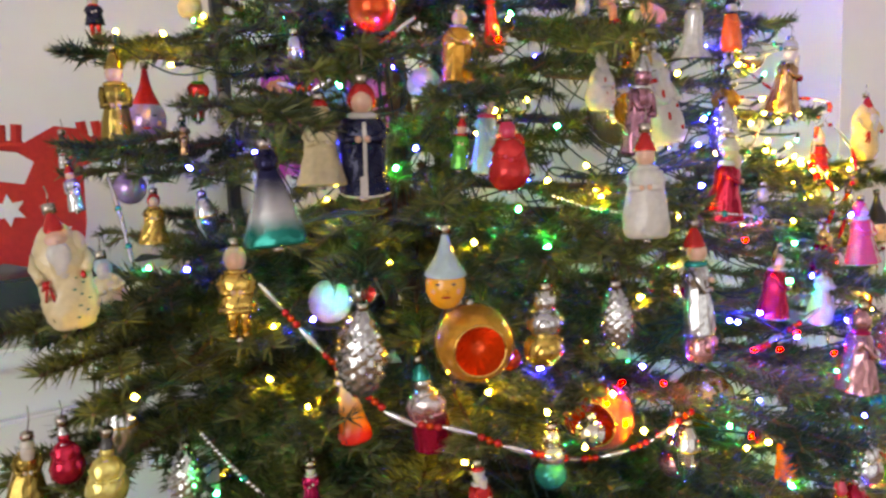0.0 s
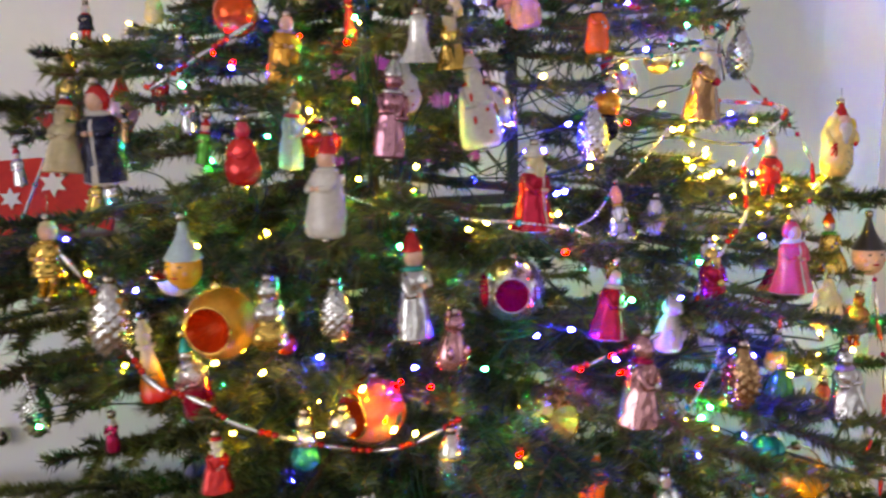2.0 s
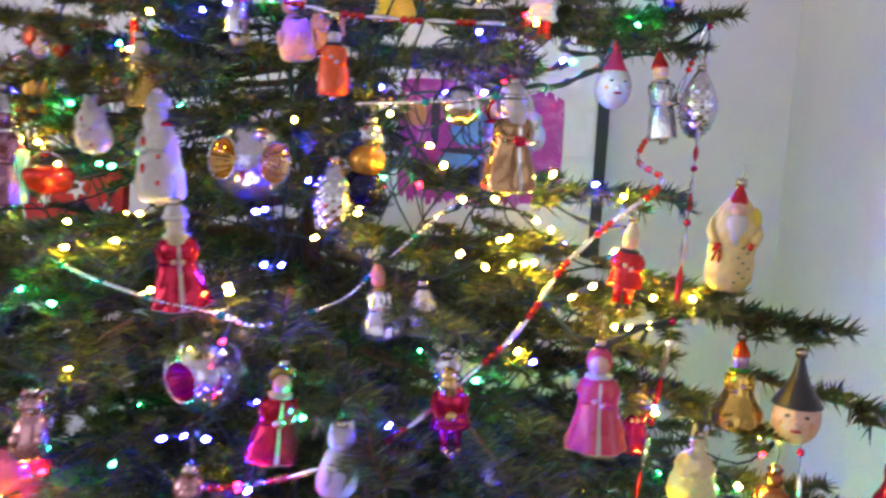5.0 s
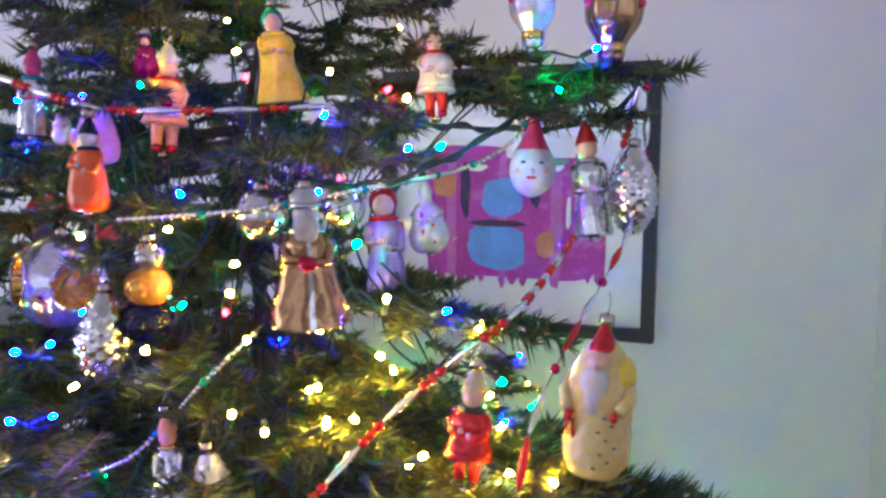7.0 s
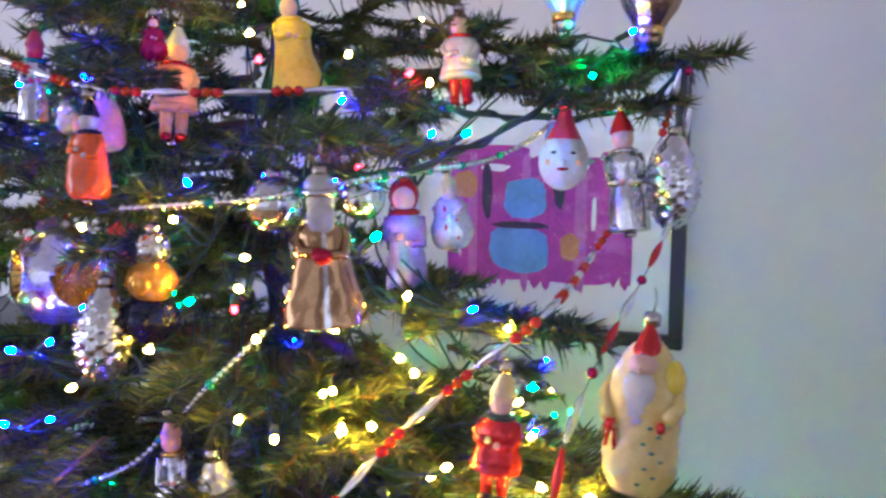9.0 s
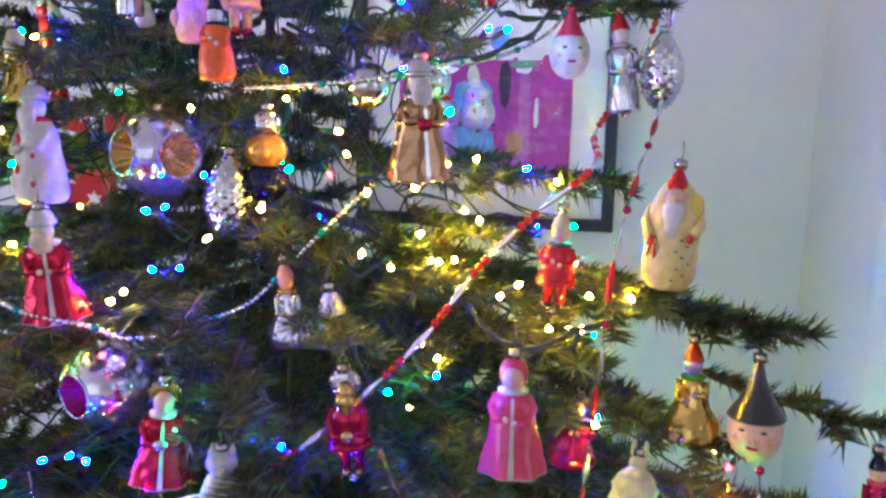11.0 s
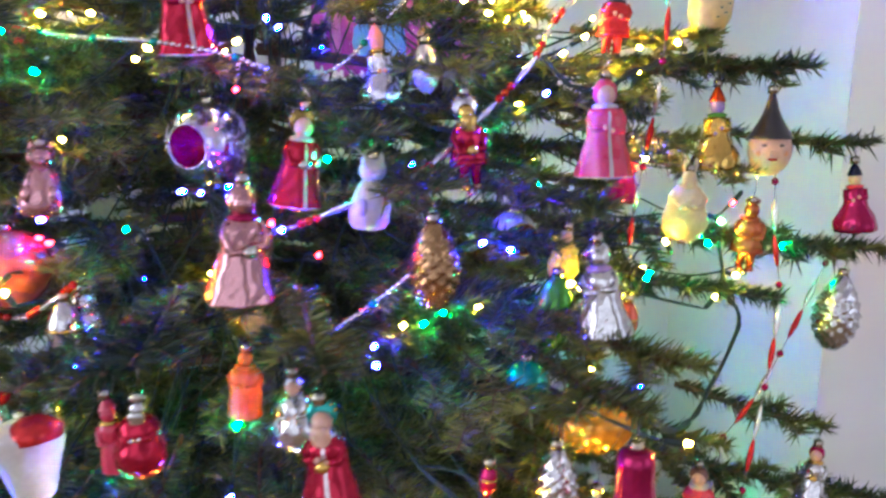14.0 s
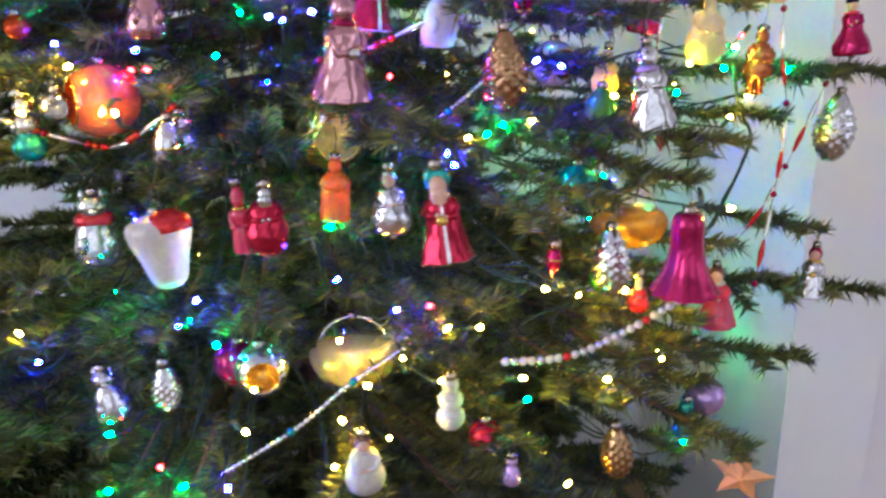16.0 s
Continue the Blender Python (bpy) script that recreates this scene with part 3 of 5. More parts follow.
        for n in range(7):
            a = math.pi * (0.08 + 0.84 * n / 6)
            ellipsoid(bm, (0.128 * h * math.cos(a), 0.012 * h, 0.81 * h + 0.125 * h * math.sin(a)), (0.014 * h, 0.014 * h, 0.014 * h), 5, 6)
        top = 0.935
    elif kind == "fur":
        lathe(bm, smooth_profile([(0.07 * h, 0.785 * h), (0.108 * h, 0.795 * h), (0.112 * h, 0.825 * h), (0.08 * h, 0.845 * h)], 3), 18, 3 if edged else 1)
        lathe(bm, smooth_profile([(0.098 * h, 0.83 * h), (0.09 * h, 0.875 * h), (0.055 * h, 0.915 * h), (0.01 * h, 0.925 * h)], 3), 16, 2)
        top = 0.92
    elif kind == "cap":
        lathe(bm, smooth_profile([(0.095 * h, 0.79 * h), (0.097 * h, 0.81 * h), (0.075 * h, 0.87 * h), (0.04 * h, 0.94 * h), (0.01 * h, 0.99 * h)], 3), 16, 2, offset=(0, 0.005 * h, 0))
    else:
        for x in (-0.06, 0.06) if "bear" in label or "rabbit" in label else ():
            ellipsoid(bm, (x * h, 0, (0.85 if "bear" in label else 0.9) * h), (0.026 * h, 0.02 * h, (0.03 if "bear" in label else 0.09) * h), 2, 8)
        if "bottle" in label or "bell" in label:
            lathe(bm, [(0.07 * h, 0.64 * h), (0.055 * h, 0.8 * h), (0.075 * h, 0.86 * h), (0.02 * h, 0.9 * h)], 14, 2)
        top = 0.84
    # the glass neck under the figure
    lathe(bm, [(0.045 * h, -0.045 * h), (0.05 * h, -0.04 * h), (0.05 * h, 0.01 * h)], 12, 4)
    hook_to(bm, top * h, 0.012 + (0.985 - top) * h, 4)
    bmesh.ops.translate(bm, vec=(0, 0, -h / 2), verts=bm.verts)
    bmesh.ops.recalc_face_normals(bm, faces=bm.faces)
    held = RUBY if any(w in label for w in ("crimson", "heart")) else (GOLD, SILVER, GOLD)[int(h * 7e5) % 3]
    ob = mesh_object("figurine", bm, [body, head, hat, trim, TIN, held])
    settle(ob, p, yaw, label, "glass figurine", 7, h / 2 + 0.014 if ORN.random() < 0.75 or (p[0] > 0.3 and p[1] > 0.98) else -h / 2 - 0.006)


def elder_figurine(p, h, yaw, body, shawl, label):
    """A stout old-man figure: sack-shaped coat with ruffled relief, long beard, mittens, dashes of paint, small pointed cap."""
    bm = bmesh.new()
    lathe(bm, smooth_profile([(0.02 * h, 0.0), (0.14 * h, 0.0), (0.2 * h, 0.05 * h), (0.245 * h, 0.16 * h), (0.24 * h, 0.3 * h), (0.235 * h, 0.42 * h), (0.25 * h, 0.55 * h), (0.215 * h, 0.68 * h), (0.15 * h, 0.79 * h), (0.07 * h, 0.87 * h)], 5), 44, 0, 0.8)
    for v in bm.verts:
        a = math.atan2(v.co.y, v.co.x)
        z = v.co.z / h
        k = 1 + 0.018 * math.sin(9 * a + 8 * math.sin(14 * z)) + 0.014 * math.sin(44 * z + 3 * math.cos(3 * a))
        v.co.x *= k
        v.co.y *= k
    # beard in strands, face, cheeks
    lathe(bm, smooth_profile([(0.01 * h, 0.36 * h), (0.045 * h, 0.42 * h), (0.09 * h, 0.54 * h), (0.105 * h, 0.64 * h), (0.07 * h, 0.7 * h)], 4), 24, 1, 0.5, 9, 0.08, offset=(0.0, -0.165 * h, 0))
    ellipsoid(bm, (0, -0.115 * h, 0.73 * h), (0.1 * h, 0.06 * h, 0.075 * h), 4, 16)
    ellipsoid(bm, (0, -0.18 * h, 0.71 * h), (0.02 * h, 0.02 * h, 0.024 * h), 4, 8)
    ellipsoid(bm, (0, -0.165 * h, 0.675 * h), (0.07 * h, 0.03 * h, 0.022 * h), 1, 10)
    # the sack over the shoulder and the sleeves
    ellipsoid(bm, (0.17 * h, -0.02 * h, 0.66 * h), (0.085 * h, 0.11 * h, 0.12 * h), 5, 14)
    for s, z in ((-1, 0.43), (1, 0.46)):
        tube(bm, [(s * 0.19 * h, -0.02 * h, 0.63 * h), (s * 0.235 * h, -0.08 * h, 0.53 * h), (s * 0.19 * h, -0.165 * h, z * h)], lambda t: (0.055 - 0.008 * t) * h, 10, 0)
        ellipsoid(bm, (s * 0.165 * h, -0.19 * h, (z - 0.03) * h), (0.03 * h, 0.03 * h, 0.036 * h), 3, 10)
    # a red sash with two tails
    for x0, z0, x1, z1 in ((-0.2, 0.36, -0.13, 0.43), (-0.19, 0.27, -0.15, 0.4), (-0.12, 0.24, -0.13, 0.38)):
        tube(bm, [(x0 * h, -0.15 * h, z0 * h), ((x0 + x1) / 2 * h, -0.186 * h, (z0 + z1) / 2 * h), (x1 * h, -0.185 * h, z1 * h)], 0.015 * h, 6, 3)
    # dashes of dark green paint on the coat
    for n in range(9):
        x, z = 0.05 + 0.14 * ((n * 0.618) % 1), 0.1 + 0.045 * n
        near = 0.245 * h * 0.8 * math.sqrt(max(0.05, 1 - (x / 0.25) ** 2))
        ellipsoid(bm, (x * h, -near, z * h), (0.02 * h, 0.008 * h, 0.008 * h), 6, 6)
    lathe(bm, smooth_profile([(0.095 * h, 0.79 * h), (0.1 * h, 0.81 * h), (0.07 * h, 0.88 * h), (0.03 * h, 0.95 * h), (0.008 * h, 0.985 * h)], 3), 16, 2, offset=(0, -0.03 * h, 0))
    bmesh.ops.scale(bm, vec=(0.86, 0.92, 1.0), verts=bm.verts)
    hook_to(bm, 0.97 * h, 0.012, 7)
    bmesh.ops.translate(bm, vec=(0, 0, -h / 2), verts=bm.verts)
    bmesh.ops.recalc_face_normals(bm, faces=bm.faces)
    ob = mesh_object("figurine", bm, [body, WHITE, RED, RED, SKIN, shawl, TEAL, TIN])
    settle(ob, p, yaw, label, "glass figurine", 5, -h / 2 - 0.004)


def cap_and_wire(parent, top):
    bm = bmesh.new()
    lathe(bm, [(0.0045, top - 0.003), (0.0048, top + 0.0035), (0.0022, top + 0.0045)], 12)
    part("cap", bm, TIN, parent)
    bm = bmesh.new()
    tube(bm, [(0, 0, top + 0.003), (0.0015, 0, top + 0.009), (0, 0, top + 0.018)], 0.00045, 5)
    part("wire", bm, WIRE, parent)


def pinecone(p, h, yaw, mat, label):
    """A moulded glass cone with rows of scales."""
    ob = new("pinecone_bauble")
    bm = bmesh.new()
    rows, seg = 34, 32
    rings = []
    for j in range(rows + 1):
        t = j / rows
        r = h * 0.27 * (math.sin(math.pi * (0.06 + 0.9 * t ** 0.85)) ** 0.8)
        ring = []
        for i in range(seg):
            a = 2 * math.pi * i / seg
            bump = abs(math.sin(4 * a + t * 22)) * abs(math.sin(4 * a - t * 22))
            ring.append(bm.verts.new((r * (0.86 + 0.26 * bump) * math.cos(a), r * (0.86 + 0.26 * bump) * math.sin(a), h * (t - 0.5) - 0.012 * h * bump)))
        rings.append(ring)
    for a, b in zip(rings, rings[1:]):
        for i in range(seg):
            bm.faces.new((a[i], a[(i + 1) % seg], b[(i + 1) % seg], b[i]))
    bm.faces.new(list(reversed(rings[0])))
    bm.faces.new(rings[-1])
    part("body", bm, mat, ob)
    cap_and_wire(ob, h / 2)
    settle(ob, p, yaw, label, "bauble", 5, h / 2 + 0.02)


def face_bauble(p, h, yaw, hat, mat, label):
    """A round head under a pointed hat."""
    ob = new("face_bauble")
    r = h * 0.25
    bm = bmesh.new()
    lathe(bm, ball_profile(r, -h / 2 + r * 1.22, 14, 1.22), 24, 0)
    ellipsoid(bm, (0, -r, -h / 2 + r * 1.05), (r * 0.13, r * 0.16, r * 0.16), 0, 10)
    mesh_object("head", bm, [mat], ob)
    zc = -h / 2 + r * 1.22
    wide = 1.0 if hat in (BLACK, ICE) else 0.82
    for x in (-0.36, 0.36):
        bm = bmesh.new()
        ellipsoid(bm, (x * r, -r * 0.9, zc + 0.22 * r), (0.15 * r, 0.05 * r, 0.06 * r), 0, 10)
        part("painted_dash", bm, BLACK, ob, "dark painted dash")
    bm = bmesh.new()
    ellipsoid(bm, (0, -r * 0.9, zc - 0.42 * r), (0.24 * r, 0.07 * r, 0.075 * r), 0, 10)
    part("painted_stroke", bm, RED, ob, "red painted stroke")
    for x in (-0.55, 0.55):
        bm = bmesh.new()
        ellipsoid(bm, (x * r, -r * 0.78, zc - 0.15 * r), (0.17 * r, 0.06 * r, 0.14 * r), 0, 10)
        part("painted_spot", bm, PEACH, ob, "soft peach painted spot")
    bm = bmesh.new()
    lathe(bm, smooth_profile([(r * wide, zc + 0.5 * r), (r * wide * 1.04, zc + 0.6 * r), (r * 0.66 * wide, zc + 1.2 * r), (r * 0.36 * wide, zc + 1.8 * r), (r * 0.1, h / 2)], 4), 22, 0)
    part("hat", bm, hat, ob)
    cap_and_wire(ob, h / 2)
    settle(ob, p, yaw, label, "bauble", 4, h / 2 + 0.02)


def ball(p, h, yaw, mat, label):
    ob = new("ball_bauble")
    bm = bmesh.new()
    lathe(bm, ball_profile(h / 2, 0, 16), 28, 0)
    part("body", bm, mat, ob)
    cap_and_wire(ob, h / 2)
    settle(ob, p, yaw, label, "bauble", 5, h / 2 + 0.02)


def reflector_bauble(p, h, yaw, mat, dish, label, spread=0):
    """A ball with hollow ribbed reflectors pressed into it: one in front, or two turned apart by twice the spread."""
    ob = new("reflector_bauble")
    r = h / 2
    half = math.pi * (0.21 if not spread else 0.17)
    turns = [Matrix.Rotation(radians(a), 3, "Z") @ Matrix.Rotation(radians(90), 3, "X") for a in ((0,) if not spread else (-spread, spread))]
    bm = bmesh.new()
    lathe(bm, ball_profile(r, 0, 36), 56, 0, turn=turns[0])
    hollow = []
    for f in bm.faces:
        c = f.calc_center_median().normalized()
        if any(c.dot(t @ Vector((0, 0, 1))) > math.cos(half) for t in turns):
            hollow.append(f)
    bmesh.ops.delete(bm, geom=hollow, context="FACES")
    part("body", bm, mat, ob)
    z0, r0 = r * math.cos(half), r * math.sin(half)
    for turn in turns:
        bm = bmesh.new()
        seg = 56
        rings = []
        for j in range(12):
            t = j / 11
            ring = []
            for i in range(seg):
                a = 2 * math.pi * i / seg
                k = 1 + 0.07 * math.cos(14 * a) * math.sin(math.pi * t)
                q = r0 * 1.03 * (1 - t * 0.97) * k
                ring.append(bm.verts.new(turn @ Vector((q * math.cos(a), q * math.sin(a), z0 - 0.6 * r * math.sin(t * math.pi / 2) + 0.02 * r * math.cos(14 * a) * t))))
            rings.append(ring)
        for a, b in zip(rings, rings[1:]):
            for i in range(seg):
                bm.faces.new((a[i], a[(i + 1) % seg], b[(i + 1) % seg], b[i]))
        bm.faces.new(rings[-1])
        part("reflector", bm, dish, ob, "hollow ribbed coloured reflector")
        bm = bmesh.new()
        rim = [turn @ Vector((r0 * 1.02 * math.cos(a), r0 * 1.02 * math.sin(a), z0)) for a in [2 * math.pi * i / 32 for i in range(33)]]
        tube(bm, rim, 0.03 * r, 6)
        part("rim", bm, GOLD if mat != SILVER else SILVER, ob, "thin glitter rim")
    cap_and_wire(ob, r)
    settle(ob, p, yaw, label, "bauble", 4, h / 2 + 0.02)


def bird_bauble(p, h, yaw, top, middle, low, label):
    """Stacked bulbs with a tail, as a perched bird or lantern."""
    ob = new("stacked_bauble")
    for name, mat, r, z, st in (("lower_bulb", low, 0.25, -0.26, 0.95), ("middle_bulb", middle, 0.22, 0.06, 0.9), ("upper_bulb", top, 0.15, 0.33, 1.1)):
        bm = bmesh.new()
        lathe(bm, ball_profile(r * h, z * h, 12, st), 22, 0, 0.95, 8, 0.0)
        ellipsoid(bm, (0, -r * h * 0.9, z * h), (r * h * 0.4, r * h * 0.2, r * h * 0.4), 0, 10)
        part(name, bm, mat, ob)
    cap_and_wire(ob, h * 0.49)
    settle(ob, p, yaw, label, "bauble", 5, h / 2 + 0.02)


def drop(p, h, yaw, mat, label):
    ob = new("drop_bauble")
    bm = bmesh.new()
    lathe(bm, smooth_profile([(0.01 * h, -h / 2), (0.05 * h, -0.42 * h), (0.19 * h, -0.18 * h), (0.23 * h, 0.08 * h), (0.17 * h, 0.32 * h), (0.05 * h, h / 2)], 4), 20, 0, 1.0, 10, 0.05)
    part("body", bm, mat, ob)
    bm = bmesh.new()
    lathe(bm, [(0.225 * h, 0.05 * h), (0.245 * h, 0.08 * h), (0.225 * h, 0.11 * h)], 20)
    part("band", bm, GOLD, ob, "thin gold band")
    cap_and_wire(ob, h / 2)
    settle(ob, p, yaw, label, "bauble", 7, h / 2 + 0.02)


def heart_drop(p, h, yaw, mat, label):
    ob = new("capped_bauble")
    bm = bmesh.new()
    lathe(bm, smooth_profile([(0.01 * h, -h / 2), (0.2 * h, -0.42 * h), (0.3 * h, -0.1 * h), (0.4 * h, 0.2 * h), (0.36 * h, 0.4 * h), (0.05 * h, h / 2)], 4), 24)
    part("body", bm, mat, ob)
    bm = bmesh.new()
    lathe(bm, smooth_profile([(0.30 * h, 0.26 * h), (0.29 * h, 0.4 * h), (0.1 * h, 0.53 * h)], 4), 20, offset=(0.12 * h, -0.12 * h, 0))
    part("red_patch", bm, RED, ob, "red cap patch with gold edge")
    cap_and_wire(ob, h / 2)
    settle(ob, p, yaw, label, "bauble", 8, h / 2 + 0.02)


def bell(p, h, yaw, mat, label):
    ob = new("bell_bauble")
    bm = bmesh.new()
    lathe(bm, smooth_profile([(0.02 * h, -0.4 * h), (0.36 * h, -h / 2), (0.365 * h, -0.46 * h), (0.235 * h, -0.2 * h), (0.185 * h, 0.1 * h), (0.185 * h, 0.33 * h), (0.14 * h, 0.44 * h), (0.04 * h, 0.47 * h)], 4), 40, 0, 1.0, 12, 0.035)
    part("body", bm, mat, ob)
    bm = bmesh.new()
    tube(bm, [(0.35 * h * math.cos(a), 0.35 * h * math.sin(a), -0.49 * h) for a in [2 * math.pi * i / 32 for i in range(33)]], 0.012 * h, 6)
    part("rim", bm, MAGENTA, ob)
    bm = bmesh.new()
    ellipsoid(bm, (0, 0, -0.46 * h), (0.07 * h, 0.07 * h, 0.08 * h), 0, 10)
    part("clapper", bm, TIN, ob)
    cap_and_wire(ob, h * 0.47)
    settle(ob, p, yaw, label, "bauble", 4, h / 2 + 0.02)


def basket(p, h, yaw, mat, label):
    ob = new("basket_bauble")
    bm = bmesh.new()
    lathe(bm, smooth_profile([(0.05 * h, -h / 2), (0.36 * h, -0.4 * h), (0.55 * h, -0.1 * h), (0.52 * h, 0.1 * h), (0.4 * h, 0.16 * h), (0.05 * h, 0.2 * h)], 4), 36, 0, 1.0, 16, 0.08)
    part("bowl", bm, mat, ob)
    bm = bmesh.new()
    tube(bm, [(0.45 * h * math.cos(a), 0, 0.1 * h + 0.38 * h * math.sin(a)) for a in [math.pi * i / 14 for i in range(15)]], 0.03 * h, 6)
    part("handle", bm, SILVER, ob)
    cap_and_wire(ob, h * 0.48)
    settle(ob, p, yaw, label, "bauble", 6, h / 2 + 0.02)


def drum_bauble(p, h, yaw, mat, label):
    ob = new("lantern_bauble")
    bm = bmesh.new()
    lathe(bm, smooth_profile([(0.03 * h, -0.5 * h), (0.1 * h, -0.48 * h), (0.12 * h, -0.34 * h), (0.15 * h, -0.27 * h), (0.235 * h, -0.12 * h), (0.255 * h, 0.05 * h), (0.23 * h, 0.25 * h), (0.155 * h, 0.38 * h), (0.04 * h, 0.46 * h)], 4), 28, 0, 1.0, 8, 0.06)
    part("body", bm, mat, ob)
    for k, a in enumerate((0.3, 1.57, 2.84, 4.1, 5.3)):
        bm = bmesh.new()
        ellipsoid(bm, (-0.25 * h * math.cos(a), -0.25 * h * math.sin(a), 0.04 * h), (0.045 * h, 0.045 * h, 0.045 * h), 0, 10)
        part("painted_dot", bm, (PINK, GOLD)[k % 2], ob)
    bm = bmesh.new()
    lathe(bm, [(0.11 * h, -0.42 * h), (0.135 * h, -0.4 * h), (0.135 * h, -0.33 * h), (0.11 * h, -0.3 * h)], 18)
    part("base_ring", bm, GOLD, ob)
    cap_and_wire(ob, h * 0.46)
    settle(ob, p, yaw, label, "bauble", 4, -h / 2 - 0.006)


def cat_bauble(p, h, yaw, mat, label):
    """A seated animal shape as one plain body."""
    bm = bmesh.new()
    lathe(bm, smooth_profile([(0.02 * h, -h / 2), (0.22 * h, -0.48 * h), (0.27 * h, -0.28 * h), (0.2 * h, 0.0), (0.13 * h, 0.12 * h), (0.1 * h, 0.16 * h)], 4), 22, 0, 0.85)
    ellipsoid(bm, (0, -0.02 * h, 0.26 * h), (0.18 * h, 0.17 * h, 0.16 * h), 0, 14)
    for x in (-0.11, 0.11):
        lathe(bm, [(0.055 * h, 0.34 * h), (0.04 * h, 0.42 * h), (0.008 * h, 0.49 * h)], 8, 0, offset=(x * h, 0, 0))
        ellipsoid(bm, (x * h * 1.4, -0.17 * h, -0.2 * h), (0.07 * h, 0.07 * h, 0.12 * h), 0, 10)
    ellipsoid(bm, (0, -0.18 * h, 0.22 * h), (0.07 * h, 0.06 * h, 0.05 * h), 0, 8)
    if "blanket" in label:
        ellipsoid(bm, (0, 0.03 * h, 0.08 * h), (0.24 * h, 0.2 * h, 0.14 * h), 2, 14)
    hook_to(bm, 0.41 * h, 0.014, 1)
    settle(mesh_object("animal_bauble", bm, [mat, TIN, RED]), p, yaw, label, "glass figurine", 7, h / 2 + 0.012)


def star(p, h, yaw, mat, label):
    bm = bmesh.new()
    pts = [(h / 2 * (1 if i % 2 == 0 else 0.45) * math.sin(math.pi * i / 5), h / 2 * (1 if i % 2 == 0 else 0.45) * math.cos(math.pi * i / 5)) for i in range(10)]
    rim = [bm.verts.new((x, 0, z)) for x, z in pts]
    f, b = bm.verts.new((0, -0.12 * h, 0)), bm.verts.new((0, 0.12 * h, 0))
    for i in range(10):
        bm.faces.new((rim[i], rim[(i + 1) % 10], f))
        bm.faces.new((rim[(i + 1) % 10], rim[i], b))
    bmesh.ops.recalc_face_normals(bm, faces=bm.faces)
    settle(mesh_object("star_ornament", bm, [mat], smooth=False), p, yaw, label, "ornament", 8, h / 2)


face_bauble((0.031, 0.580, 1.237), 0.060, -2, ICE, SUNNY, "sunny orange glass face bauble with pale blue pointed hat")
pinecone((-0.034, 0.566, 1.182), 0.068, 5, SILVER, "silver glass pinecone bauble hanging from a wire")
figurine((0.011, 0.608, 1.123), 0.079, -0, 'drum', RUBY_FADE, SILVER, TEAL, RUBY_FADE, "magenta and silver glass figurine with teal hat")
figurine((-0.022, 0.560, 1.340), 0.088, 3, 'drum', NAVY, SKIN, RED, WHITE, "navy robed glass figurine with red hood and white trim")
figurine((0.174, 0.554, 1.295), 0.077, -17, 'pear', WHITE, SKIN, RED, WHITE, "white glass figurine in long dress with red cap")
reflector_bauble((0.162, 0.655, 1.085), 0.062, -28, CORAL, FLAME, "coral red glass bauble with a hollow reflector")
reflector_bauble((0.051, 0.597, 1.175), 0.063, 6, AMBER, FLAME, "amber gold glass bauble with a hollow orange reflector")
pinecone((0.161, 0.589, 1.191), 0.048, -15, SILVER, "small silver glass pinecone bauble")
figurine((-0.053, 0.633, 1.127), 0.083, 6, 'cone', FLAME_FADE, FLAME_FADE, FLAME_FADE, FLAME_FADE, "slim glass figurine fading from white to flame red")
figurine((-0.129, 0.605, 1.229), 0.080, 13, 'legs', GOLD, SKIN, CREAM, GOLD, "gold glass figurine with cream hood and hollow arms")
elder_figurine((-0.216, 0.513, 1.266), 0.079, 24, CREAM, CREAM, "large cream glass old-man figurine with red buttons")
figurine((-0.229, 0.611, 1.233), 0.060, 22, 'egg', CREAM, WHITE, ICE, AMBER, "cream and pale blue hooded glass figurine")
figurine((0.299, 0.715, 1.283), 0.082, 58, 'robe', RUBY, CREAM, WHITE, WHITE, "ruby coated glass figurine with white fur trim")
figurine((-0.287, 0.836, 1.386), 0.101, 20, 'slim', OLIVE, SKIN, OLIVE, GOLD, "olive gold glass figurine in long coat")
face_bauble((-0.287, 0.927, 1.381), 0.088, 18, RED, LILAC, "lilac glass face bauble with red pointed hat")
figurine((-0.228, 0.932, 1.394), 0.068, 15, 'legs', RED, WHITE, WHITE, GREEN, "small red and green glass figurine with white hair")
figurine((-0.206, 0.966, 1.359), 0.077, 13, 'slim', SILVER, CREAM, CREAM, SILVER, "silver white slim glass figurine")
figurine((-0.074, 0.479, 1.310), 0.066, 10, 'gnome', GNOME_FADE, GNOME_FADE, GNOME_FADE, RUBY, "silver glass gnome figurine with navy hood and teal base")
figurine((-0.051, 0.554, 1.338), 0.064, 6, 'robe', CREAM, CREAM, RED, GREEN, "cream green glass old-man figurine with red cap")
figurine((-0.262, 0.836, 1.264), 0.060, 18, 'robe', GOLD, SKIN, RED, GOLD, "small gold glass lady figurine")
figurine((0.083, 0.595, 1.321), 0.058, -7, 'egg', RED, PINK, PINK, SILVER, "red glass figurine with pink bonnet seated")
figurine((0.048, 0.597, 1.329), 0.040, -4, 'slim', GREEN, SKIN, RED, RED, "small green and red glass jester figurine")
figurine((0.196, 0.640, 1.352), 0.083, 36, 'slim', MAUVE, MAUVE, SILVER, SILVER, "tall mauve and silver slim glass figurine")
figurine((0.183, 0.713, 1.375), 0.055, 33, 'egg', WHITE, WHITE, WHITE, RED, "white glass snowman figurine with red marks")
